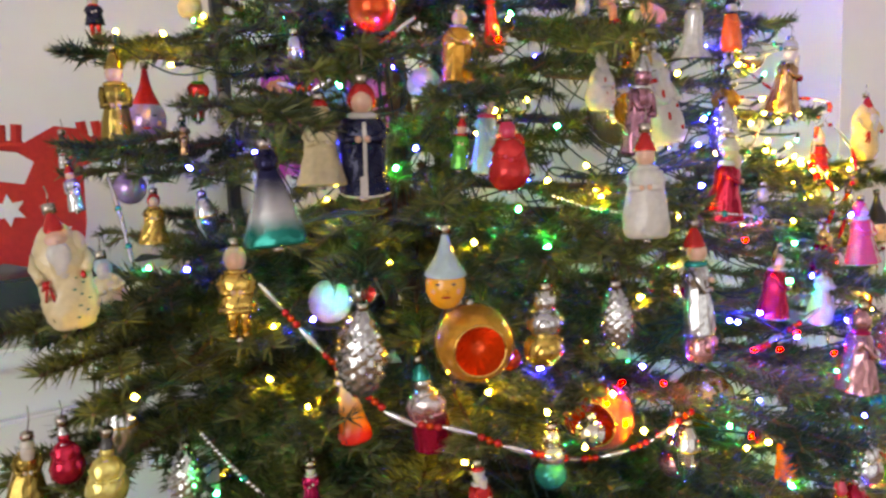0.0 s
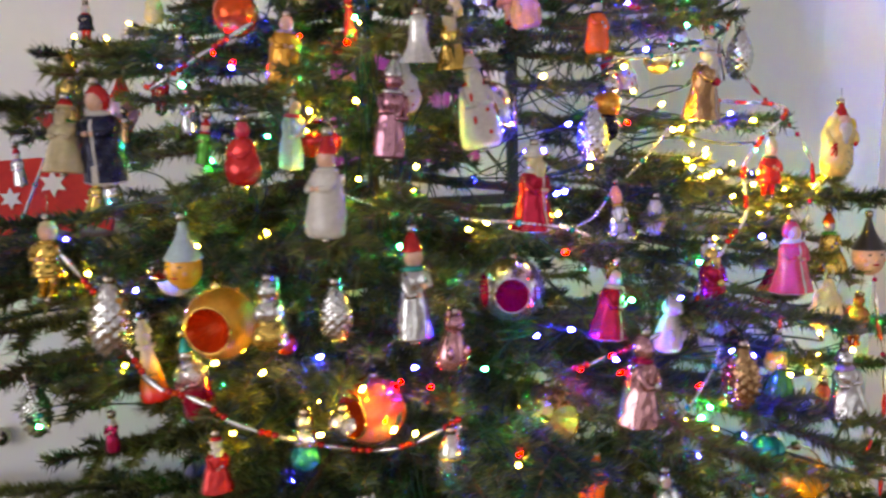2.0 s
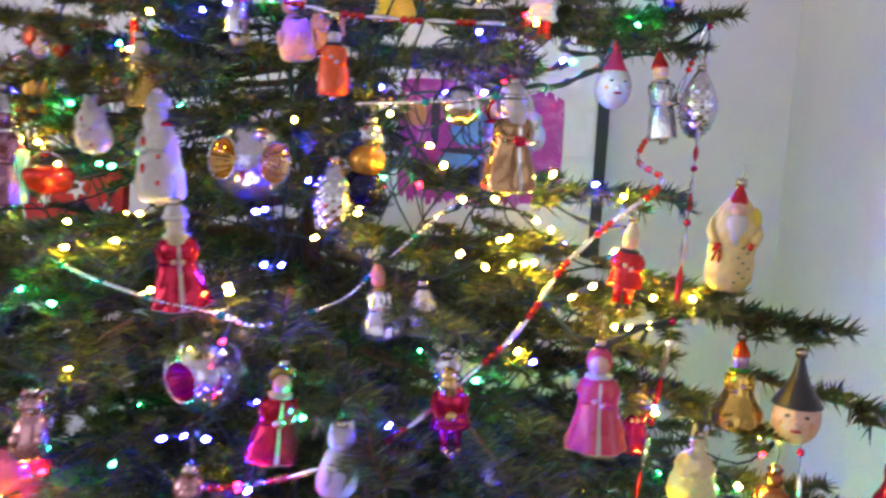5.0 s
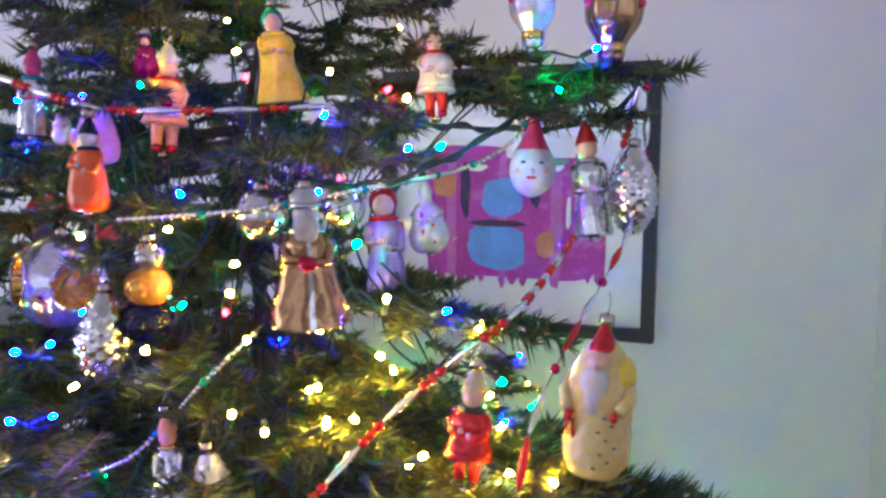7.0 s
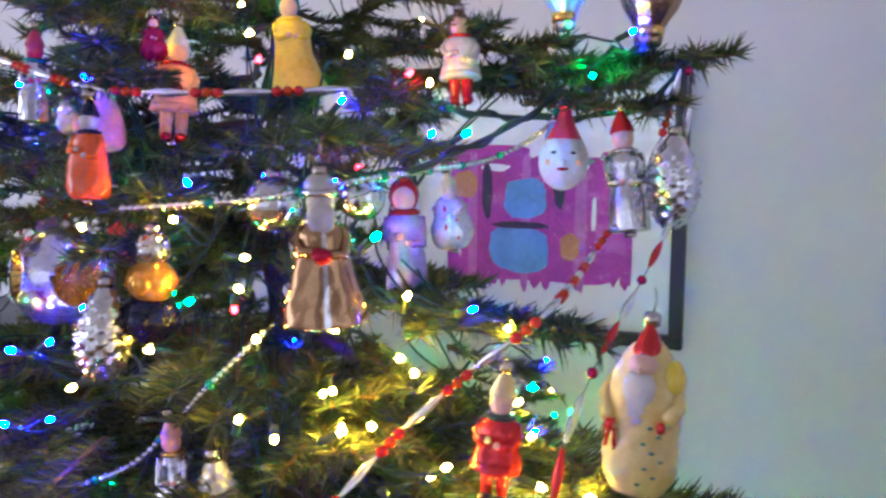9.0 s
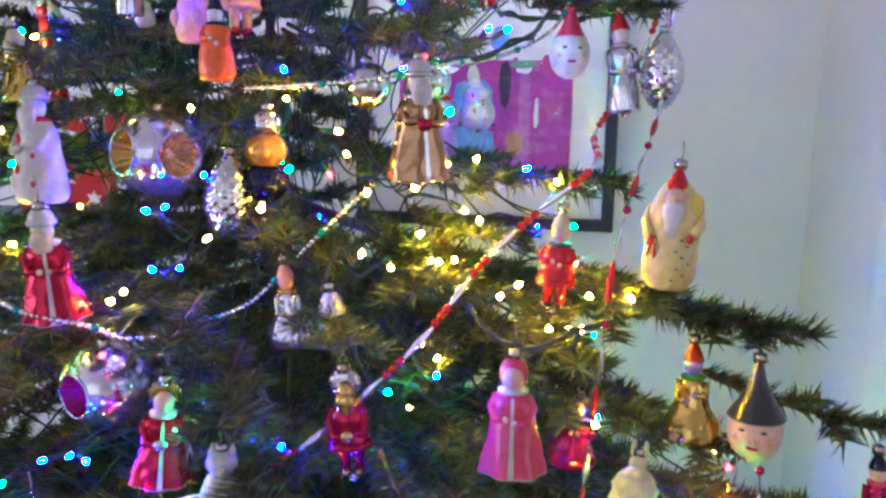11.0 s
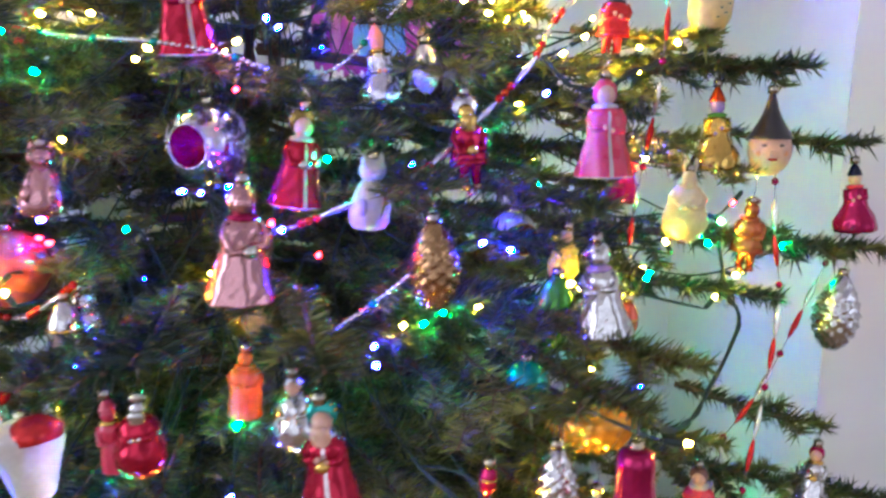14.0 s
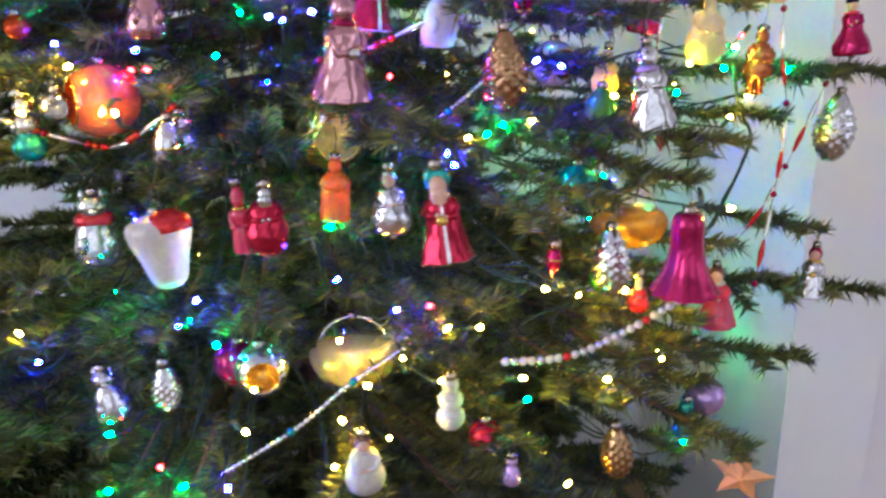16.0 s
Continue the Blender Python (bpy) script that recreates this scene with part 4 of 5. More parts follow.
figurine((0.243, 0.735, 1.359), 0.091, 28, 'pear', WHITE, WHITE, WHITE, RED, "white glass old-man figurine with red strokes")
reflector_bauble((0.232, 0.829, 1.345), 0.070, 49, SILVER, GOLD, "silver glass bauble with gold hollow reflectors", 46)
pinecone((0.341, 0.826, 1.322), 0.058, 47, SILVER, "long silver glass pinecone bauble")
bird_bauble((0.352, 0.851, 1.348), 0.070, 44, SILVER, AMBER, NAVY, "silver amber and navy stacked glass bauble")
figurine((0.345, 0.819, 1.430), 0.059, 47, 'pear', VERMILION, WHITE, NAVY, NAVY, "orange glass figurine with navy stripe and white collar")
figurine((0.243, 0.905, 1.485), 0.088, 71, 'legs', PEACH, SKIN, WHITE, RED, "peach glass clown figurine with white cap and red heart")
figurine((0.231, 1.005, 1.534), 0.090, 66, 'robe', YELLOW, SKIN, TEAL, YELLOW, "yellow dress glass lady figurine")
figurine((0.365, 1.075, 1.511), 0.079, 51, 'legs', WHITE, SKIN, BROWN, RED, "white coat glass girl figurine with brown hood and red boots")
figurine((0.449, 0.911, 1.379), 0.089, 60, 'robe', BRONZE, WHITE, WHITE, SILVER, "bronze and silver glass figurine in long robe with crimson pouch")
figurine((0.343, 1.042, 1.377), 0.103, 54, 'slim', LILAC, SKIN, RED, RED, "lilac glass boy figurine with red scarf")
figurine((0.360, 1.072, 1.394), 0.061, 51, 'egg', PEARL, CREAM, CREAM, RED, "pearl glass snowman figurine with red buttons")
face_bauble((0.422, 1.129, 1.446), 0.073, 43, PINK, WHITE, "white glass face bauble with tall pink hat")
figurine((0.467, 1.144, 1.425), 0.089, 39, 'slim', SILVER, SKIN, RED, SILVER, "silver glass figurine with red cap and black collar")
pinecone((0.502, 1.151, 1.417), 0.065, 35, SILVER, "clear silver glass pinecone bauble")
drum_bauble((0.415, 1.132, 1.561), 0.068, 47, PEARL, "pearl white glass lantern bauble with pink dots")
drum_bauble((0.456, 1.182, 1.558), 0.085, 41, BRONZE, "silver glass lantern bauble with gold and black base")
figurine((0.364, 0.859, 1.240), 0.065, 48, 'bell', SILVER, PEACH, PEACH, GOLD, "silver glass hen figurine with gold and teal stripes")
pinecone((0.402, 0.870, 1.236), 0.041, 45, PEARL, "small pearl glass pinecone bauble")
reflector_bauble((0.270, 0.760, 1.177), 0.064, -24, SILVER, MAGENTA, "silver glass bauble with two magenta hollow reflectors", 36)
figurine((0.365, 0.755, 1.173), 0.076, 57, 'robe', RUBY, SKIN, OLIVE, WHITE, "ruby glass queen figurine holding gold bowl")
cat_bauble((0.418, 0.766, 1.149), 0.055, 52, WHITE, "white glass cat figurine")
figurine((0.457, 0.838, 1.182), 0.077, 43, 'legs', RUBY, GOLD, SILVER, GOLD, "ruby and gold glass king figurine")
figurine((0.541, 0.906, 1.194), 0.085, 31, 'robe', PINK, SKIN, PINK, WHITE, "pink coat glass girl figurine with white trim")
figurine((0.534, 0.992, 1.153), 0.064, 27, 'bell', MAGENTA, SKIN, BROWN, LILAC, "magenta skirt glass doll figurine")
figurine((0.591, 0.981, 1.129), 0.071, 23, 'egg', CREAM, CREAM, CREAM, CREAM, "cream glass rabbit figurine")
figurine((0.601, 1.038, 1.186), 0.076, 20, 'bell', GOLD, LILAC, FLAME, GREEN, "gold glass gnome figurine with orange pointed hat")
face_bauble((0.645, 1.044, 1.182), 0.073, 16, BLACK, SKIN, "flesh coloured glass face bauble with black pointed hat")
figurine((0.635, 1.038, 1.097), 0.076, 17, 'legs', COPPER, COPPER, BROWN, COPPER, "copper glass bear figurine")
figurine((0.714, 1.093, 1.126), 0.064, 8, 'bell', MAGENTA, SKIN, NAVY, PINK, "magenta glass figurine with dark hat")
elder_figurine((0.597, 1.000, 1.309), 0.084, 22, GLOWCREAM, YELLOW, "cream glass old-man figurine, yellowed by painted lamp glow, with red cap and marks")
figurine((0.524, 0.975, 1.280), 0.073, 29, 'legs', RED, SKIN, CREAM, BLACK, "small glass gnome figurine in red vest and cream hat")
figurine((0.396, 0.660, 1.132), 0.082, 65, 'robe', ROSE, ROSE, ROSE, MAGENTA, "rose silver glass woman figurine holding a bundle")
reflector_bauble((0.301, 0.778, 1.044), 0.064, 48, GOLD, LEMON, "gold glass bauble with lemon ribbed front")
pinecone((0.480, 0.747, 1.106), 0.061, 49, BRONZE, "dark bronze glass cone figurine")
reflector_bauble((0.469, 0.898, 1.099), 0.042, 58, PEARL, COPPER, "pearl glass bauble with copper hollow reflector")
figurine((0.525, 0.871, 1.097), 0.045, 35, 'egg', YELLOW, SKIN, WHITE, RED, "yellow glass figurine with white hood")
figurine((0.576, 0.800, 1.094), 0.072, 13, 'robe', SILVER, SILVER, SILVER, LILAC, "grey silver glass angel figurine")
figurine((0.225, 0.593, 1.215), 0.087, 55, 'slim', SILVER, SKIN, RED, TEAL, "silver glass figurine with red cap and teal skirt")
cat_bauble((0.244, 0.635, 1.161), 0.052, 51, ROSE, "rose glass teddy figurine")
bird_bauble((0.104, 0.584, 1.187), 0.063, -9, SILVER, SILVER, GOLD, "silver glass owl bauble with gold base")
ball((-0.071, 0.711, 1.189), 0.040, 7, WHITE, "white painted glass ball bauble")
pinecone((-0.193, 0.636, 1.063), 0.055, 18, SILVER, "wide silver glass pinecone bauble")
drop((-0.215, 0.568, 1.134), 0.051, 22, SILVER, "silver glass drop bauble on a wire")
figurine((-0.278, 0.554, 1.119), 0.056, 28, 'robe', OLIVE, WHITE, RED, GOLD, "gold coated glass old-man figurine with white beard")
figurine((-0.246, 0.546, 1.129), 0.045, 26, 'egg', RUBY, RUBY, SILVER, SILVER, "ruby and silver glass figurine")
figurine((-0.212, 0.530, 1.121), 0.054, 23, 'egg', LEMON, LEMON, BLACK, LILAC, "pale yellow glass penguin figurine with dark hat")
figurine((-0.087, 0.616, 1.060), 0.043, 9, 'slim', MAGENTA, WHITE, WHITE, WHITE, "white glass rabbit figurine in magenta clothes")
figurine((0.048, 0.579, 1.059), 0.053, 49, 'robe', RED, WHITE, RED, WHITE, "red glass old-man figurine")
bird_bauble((0.112, 0.619, 1.065), 0.055, -10, SILVER, SILVER, TEAL, "silver and teal glass bird bauble")
drop((0.236, 0.647, 1.048), 0.053, -20, SILVER, "silver glass drop bauble")
figurine((0.354, 0.700, 1.020), 0.061, 34, 'drum', VERMILION, VERMILION, VERMILION, VERMILION, "bright orange glass bell figurine")
heart_drop((0.285, 0.581, 0.992), 0.056, 47, WHITE, "white glass drop bauble with red cap")
cat_bauble((0.162, 0.627, 0.985), 0.067, 51, SILVER, "clear silver glass elephant figurine with red blanket")
figurine((0.361, 0.603, 1.021), 0.058, 39, 'egg', RUBY, SILVER, SILVER, SILVER, "ruby glass figurine with silver beard")
figurine((0.346, 0.595, 1.019), 0.049, 41, 'slim', PINK, PINK, PINK, GOLD, "pink glass figurine beside a ruby one")
figurine((0.417, 0.677, 1.019), 0.055, 30, 'egg', SILVER, SKIN, SILVER, SILVER, "silver glass matryoshka figurine")
figurine((0.487, 0.619, 1.031), 0.065, 26, 'robe', RUBY, SKIN, TEAL, SILVER, "ruby and silver glass king figurine")
bell((0.620, 0.745, 0.982), 0.062, 8, MAGENTA, "magenta ribbed glass bell bauble")
figurine((0.622, 0.964, 0.872), 0.072, 5, 'robe', PINK, SKIN, BROWN, WHITE, "small pink glass girl figurine")
figurine((0.571, 0.832, 0.911), 0.034, 11, 'egg', RED, WHITE, WHITE, WHITE, "small red glass figurine with white hat")
pinecone((0.559, 0.776, 0.957), 0.055, 13, SILVER, "long silver glass cone bauble")
pinecone((0.710, 1.063, 1.027), 0.069, -1, SILVER, "silver glass pinecone bauble near the wall")
figurine((0.707, 1.041, 0.883), 0.060, -1, 'robe', SILVER, SKIN, MAGENTA, GOLD, "silver glass angel figurine holding gold")
# lemon in place of gold: the glow of a lamp inside, put into colour
basket((0.358, 0.705, 0.874), 0.062, 33, LEMON, "gold glass basket bauble, coloured brighter for lamp glow inside")
bird_bauble((0.470, 0.661, 0.870), 0.044, 26, WHITE, WHITE, WHITE, "white glass bird bauble")
figurine((0.425, 0.608, 0.841), 0.055, 33, 'egg', WHITE, SKIN, BROWN, LILAC, "white glass doll figurine with dark hair")
bird_bauble((0.233, 0.665, 1.047), 0.060, 45, SILVER, SILVER, MAUVE, "silver glass bird bauble")
cat_bauble((0.231, 0.558, 0.879), 0.048, 52, SILVER, "clear silver glass bear figurine")
pinecone((0.275, 0.574, 0.885), 0.040, 48, SILVER, "silver glass pinecone bauble low on the tree")
ball((0.302, 0.623, 0.889), 0.036, 43, MAGENTA, "magenta glass ball bauble")
reflector_bauble((0.332, 0.616, 0.892), 0.041, 41, SILVER, GOLD, "silver disc bauble with gold front")
pinecone((0.577, 0.749, 0.804), 0.049, 12, BRONZE, "bronze glass pinecone bauble")
cat_bauble((0.619, 0.823, 0.806), 0.037, 7, TEAL, "teal glass cat figurine")
ball((0.631, 0.849, 0.816), 0.035, 6, LILAC, "lilac glass ball bauble")
star((0.670, 0.789, 0.781), 0.053, 2, PEACH, "peach coloured star ornament")
ball((0.515, 0.825, 1.005), 0.035, 16, TEAL, "teal green glass ball bauble")
basket((0.550, 0.874, 0.966), 0.056, 12, AMBER, "amber gold glass basket bauble")
figurine((0.059, 0.728, 1.416), 0.078, 40, 'drum', AMBER, SKIN, RED, LILAC, "amber and lilac glass robot figurine with red hat")
figurine((0.222, 0.733, 1.414), 0.058, 29, 'robe', GOLD, CREAM, CREAM, GOLD, "gold dress glass lady figurine")
bell((0.229, 0.612, 1.402), 0.037, 35, PEARL, "pearl white glass bell bauble with magenta rim")
ball((-0.017, 0.771, 1.454), 0.047, 2, FLAME, "orange red glass ball bauble")
figurine((0.097, 0.799, 1.450), 0.054, -6, 'cone', RED, RED, RED, RED, "red glass bird figurine")
cat_bauble((0.270, 0.845, 1.461), 0.060, 22, PEACH, "peach glass bear figurine")
basket((0.093, 0.718, 1.326), 0.037, 39, RED, "red glass lantern bauble with gold bands")
ball((0.028, 0.793, 1.382), 0.034, 39, ICE, "pale blue glass ball bauble")
figurine((-0.334, 0.931, 1.486), 0.054, 21, 'legs', NAVY, WHITE, WHITE, RED, "navy glass doll figurine with red boots")
figurine((-0.226, 0.929, 1.499), 0.049, 15, 'egg', CREAM, CREAM, RED, CREAM, "cream glass figurine on a high branch")
figurine((-0.314, 0.771, 1.302), 0.047, 23, 'slim', SILVER, SKIN, RED, LILAC, "small silver glass figurine with red hat")
figurine((-0.377, 0.907, 1.335), 0.040, 23, 'slim', SILVER, PINK, BLACK, SILVER, "tiny silver glass figurine with dark hat")
figurine((-0.228, 0.854, 1.343), 0.037, 16, 'slim', BRONZE, SKIN, NAVY, GOLD, "tiny bronze glass figurine with blue hat")
drop((-0.193, 0.780, 1.263), 0.048, 15, SILVER, "clear glass drop bauble with gold rim")
ball((-0.311, 0.914, 1.289), 0.037, 20, LILAC, "lilac glass ball bauble with snow print")
drop((-0.093, 0.785, 1.417), 0.038, 8, SILVER, "thin silver glass drop bauble")
figurine((0.266, 0.882, 1.512), 0.035, 72, 'egg', MAGENTA, SKIN, MAGENTA, MAGENTA, "magenta glass doll figurine")
figurine((0.235, 0.813, 1.482), 0.063, 79, 'slim', SILVER, PINK, PINK, TEAL, "silver and teal glass clown figurine")
ball((0.403, 0.905, 1.399), 0.033, 64, SILVER, "clear silver ribbed glass ball bauble")
ball((0.418, 0.956, 1.403), 0.028, 58, SILVER, "clear silver glass ball bauble")
figurine((0.197, 0.841, 1.462), 0.032, 42, 'egg', CREAM, CREAM, WHITE, RED, "small cream glass bear figurine with red trousers")
ball((0.537, 0.840, 0.916), 0.024, 15, GREEN, "small green glass ball bauble")
drop((0.519, 0.753, 0.959), 0.027, 20, MAGENTA, "small magenta glass drop bauble")
drop((0.573, 0.881, 1.045), 0.037, 12, CORAL, "small coral glass fish bauble")
reflector_bauble((-0.036, 0.640, 1.211), 0.024, 36, SILVER, RED, "small silver bauble with red front")
figurine((-0.081, 0.768, 1.360), 0.051, 34, 'slim', SILVER, SKIN, SILVER, MAGENTA, "silver glass figurine among the upper branches")
drop((0.525, 0.849, 1.050), 0.069, -8, GREEN, "green and gold long glass drop bauble")
figurine((0.077, 0.697, 1.337), 0.076, 68, 'slim', ICE, SKIN, SILVER, PINK, "pale blue glass lady figurine with pink skirt")
ball((0.084, 0.647, 1.144), 0.021, 54, FLAME, "small orange glass ball bauble")
reflector_bauble((0.146, 0.623, 1.084), 0.025, 52, SILVER, SILVER, "silver glass bauble with hollow front")
cat_bauble((0.507, 0.693, 0.803), 0.027, 21, LILAC, "lilac glass animal figurine low on the tree")
ball((0.480, 0.705, 0.820), 0.028, 23, RUBY, "dark ruby glass ball bauble")
drop((0.616, 0.881, 0.841), 0.026, 7, AMBER, "small amber glass drop bauble")


# the tiers of branches, which leave room for what hangs among them
tier_branches()


# ---- light strings ----
def bulb_mesh(mat):
    bm = bmesh.new()
    lathe(bm, smooth_profile([(0.0014, 0.0), (0.0017, 0.0012), (0.0018, 0.0036), (0.0012, 0.005), (0.0004, 0.0056)], 2), 8, 0)
    lathe(bm, [(0.0019, -0.011), (0.0023, -0.01), (0.0023, 0.0), (0.0017, 0.001)], 8, 1)
    data = bpy.data.meshes.new("bulb")
    bm.to_mesh(data)
    bm.free()
    data.materials.append(mat)
    data.materials.append(CABLE)
    data.polygons.foreach_set("use_smooth", [True] * len(data.polygons))
    return data


BULBS = {}
WORDS = {WARM.name: "warm white", BLUE_LED.name: "blue", GREEN_LED.name: "green", RED_LED.name: "red"}


def light_string(mat, places):
    """A cord of small lamps laid over the branches."""
    rng = random.Random(len(places) * 31 + int(places[0][2] * 1000))
    if mat.name not in BULBS:
        BULBS[mat.name] = bulb_mesh(mat)
    ob = tagged(new("string_lights"), "string of lit %s LED lamps on dark green cord" % WORDS[mat.name], "string lights")
    cord = []
    for p in places:
        v = Vector(p)
        d = Vector((v.x - TRUNK.x, v.y - TRUNK.y, 0)).normalized()
        way = (d * rng.uniform(0.2, 1) + Vector((rng.uniform(-0.7, 0.7), rng.uniform(-0.7, 0.7), rng.uniform(-0.3, 0.9)))).normalized()
        pa, pr = math.atan2(v.y - TRUNK.y, v.x - TRUNK.x), math.hypot(v.x - TRUNK.x, v.y - TRUNK.y)
        if all(abs(q[2] - v.z) > 0.07 or abs(q[0] - pa) * pr > 0.06 or q[1] > pr + 0.05 for q in PLACES):
            hanging_twig(v - Vector((0, 0, 0.01)) - d * 0.005, 0.1, 0.34)
        b = new("lamp", BULBS[mat.name])
        b.parent = ob
        b.matrix_world = Matrix.Translation(v) @ way.to_track_quat("Z", "Y").to_matrix().to_4x4()
        foot = v - way * 0.012
        cord.append((foot, foot - d * rng.uniform(0.05, 0.08) + Vector((0, 0, rng.uniform(-0.03, 0.01)))))
    bm = bmesh.new()
    line = []
    for (a, b), (c, e) in zip(cord, cord[1:]):
        mid = b.lerp(e, 0.5)
        axis = Vector((TRUNK.x, TRUNK.y, mid.z))
        line += [a, b, mid.lerp(axis, min(0.5, 1.2 * (e - b).length)) + Vector((0, 0, -0.01)), e]
    tube(bm, spline(line + [cord[-1][0]], 6), 0.001, 5)
    part("cord", bm, CABLE, ob)


def cable(places):
    bm = bmesh.new()
    pts = spline(places, 12)
    tube(bm, pts, 0.0017, 6)
    tube(bm, [p + Vector((0.0012 * math.cos(i * 1.1), 0.0012 * math.sin(i * 1.1), 0.003 * math.sin(i * 0.7))) for i, p in enumerate(pts)], 0.0015, 6)
    tagged(mesh_object("light_cord", bm, [CABLE]), "twisted dark green cord of the string lights", "cable")


light_string(WARM, [(-0.283, 0.846, 1.451), (-0.233, 0.844, 1.446), (-0.226, 0.839, 1.417), (-0.187, 0.828, 1.461), (-0.043, 0.806, 1.512), (0.074, 0.735, 1.330), (0.087, 0.715, 1.351), (0.095, 0.782, 1.496), (0.112, 0.788, 1.440), (0.122, 0.751, 1.360), (0.144, 0.788, 1.469), (0.239, 0.884, 1.506), (0.290, 0.828, 1.380), (0.367, 0.860, 1.389), (0.309, 0.936, 1.516), (0.374, 0.897, 1.366), (0.405, 0.883, 1.350), (0.416, 0.937, 1.325), (0.354, 0.984, 1.499), (0.436, 0.945, 1.334), (0.456, 0.963, 1.345), (0.390, 1.028, 1.479), (0.505, 0.997, 1.332)])
light_string(WARM, [(-0.054, 0.704, 1.267), (0.133, 0.718, 1.287), (0.176, 0.695, 1.272), (0.182, 0.734, 1.275), (0.180, 0.754, 1.294), (0.340, 0.811, 1.292), (0.333, 0.831, 1.296), (0.343, 0.854, 1.308), (0.436, 0.868, 1.284), (0.424, 0.884, 1.324), (0.450, 0.882, 1.277), (0.450, 0.911, 1.295), (0.431, 0.928, 1.292), (0.466, 0.910, 1.277), (0.447, 0.925, 1.272), (0.439, 0.939, 1.261), (0.460, 0.938, 1.274), (0.438, 0.968, 1.308), (0.454, 0.971, 1.298), (0.503, 0.954, 1.260), (0.515, 1.007, 1.270), (0.487, 1.022, 1.279), (0.583, 1.009, 1.266)])
light_string(WARM, [(-0.295, 0.708, 1.183), (-0.174, 0.497, 1.182), (-0.128, 0.656, 1.200), (-0.122, 0.657, 1.137), (-0.112, 0.652, 1.185), (-0.014, 0.668, 1.228), (0.018, 0.638, 1.125), (0.035, 0.633, 1.152), (0.061, 0.669, 1.240), (0.205, 0.681, 1.181), (0.236, 0.726, 1.240), (0.256, 0.723, 1.246), (0.274, 0.774, 1.246), (0.314, 0.746, 1.251), (0.461, 0.917, 1.205), (0.482, 0.961, 1.247), (0.513, 0.980, 1.226), (0.546, 0.973, 1.231), (0.540, 0.987, 1.255), (0.550, 0.986, 1.160), (0.516, 1.002, 1.221), (0.574, 0.994, 1.256), (0.617, 1.041, 1.146)])
light_string(WARM, [(-0.089, 0.646, 1.113), (0.043, 0.620, 1.065), (0.062, 0.636, 1.117), (0.115, 0.646, 1.092), (0.137, 0.601, 1.081), (0.159, 0.644, 1.101), (0.166, 0.626, 1.116), (0.193, 0.628, 1.082), (0.213, 0.621, 1.079), (0.294, 0.655, 1.048), (0.311, 0.655, 1.048), (0.431, 0.785, 1.046), (0.511, 0.749, 0.937), (0.536, 0.759, 0.932), (0.471, 0.824, 1.057), (0.642, 0.767, 1.010), (0.534, 0.856, 1.076), (0.556, 0.885, 1.070), (0.571, 0.916, 1.078), (0.582, 0.959, 1.093), (0.614, 1.008, 1.038), (0.611, 1.022, 1.107), (0.627, 1.023, 1.059)])
light_string(WARM, [(0.141, 0.559, 0.910), (0.317, 0.604, 0.842), (0.341, 0.596, 0.886), (0.385, 0.625, 0.814), (0.374, 0.661, 0.905), (0.404, 0.617, 0.861), (0.413, 0.641, 0.881), (0.426, 0.643, 0.839), (0.417, 0.687, 0.882), (0.450, 0.669, 0.911), (0.460, 0.665, 0.884), (0.451, 0.691, 0.913), (0.472, 0.709, 0.912), (0.507, 0.709, 0.875), (0.542, 0.723, 0.778), (0.563, 0.753, 0.865), (0.559, 0.831, 0.909), (0.596, 0.817, 0.860), (0.581, 0.870, 0.898)])
light_string(BLUE_LED, [(-0.191, 0.739, 1.314), (-0.193, 0.704, 1.227), (-0.094, 0.746, 1.400), (0.000, 0.733, 1.396), (0.015, 0.727, 1.322), (0.230, 0.808, 1.476), (0.274, 0.809, 1.306), (0.298, 0.787, 1.308), (0.276, 0.834, 1.479), (0.318, 0.778, 1.269), (0.306, 0.804, 1.265), (0.315, 0.822, 1.333), (0.339, 0.879, 1.409), (0.387, 0.903, 1.409), (0.387, 0.952, 1.412), (0.365, 0.971, 1.465), (0.505, 0.872, 1.215), (0.442, 0.989, 1.441), (0.479, 0.991, 1.339), (0.506, 1.019, 1.269), (0.453, 1.161, 1.524)])
light_string(BLUE_LED, [(-0.081, 0.661, 1.184), (0.114, 0.660, 1.130), (0.178, 0.540, 0.903), (0.202, 0.662, 1.125), (0.259, 0.609, 0.917), (0.283, 0.606, 0.943), (0.336, 0.562, 0.818), (0.304, 0.702, 1.148), (0.302, 0.719, 1.145), (0.329, 0.717, 1.151), (0.382, 0.651, 0.959), (0.370, 0.726, 1.123), (0.416, 0.679, 0.929), (0.443, 0.730, 1.036), (0.426, 0.755, 1.037), (0.426, 0.805, 1.161), (0.476, 0.823, 1.106), (0.495, 0.832, 1.103), (0.573, 0.785, 0.793), (0.544, 1.003, 1.162)])
light_string(GREEN_LED, [(-0.231, 0.713, 1.226), (-0.047, 0.716, 1.380), (-0.039, 0.672, 1.214), (-0.003, 0.686, 1.307), (0.072, 0.752, 1.386), (0.104, 0.707, 1.262), (0.123, 0.680, 1.231), (0.114, 0.774, 1.440), (0.151, 0.749, 1.336), (0.185, 0.679, 1.229), (0.262, 0.840, 1.479), (0.381, 0.764, 1.170), (0.343, 0.875, 1.336), (0.445, 0.883, 1.185), (0.439, 0.950, 1.379), (0.430, 1.025, 1.444), (0.512, 1.008, 1.300), (0.435, 1.143, 1.494), (0.440, 1.157, 1.486)])
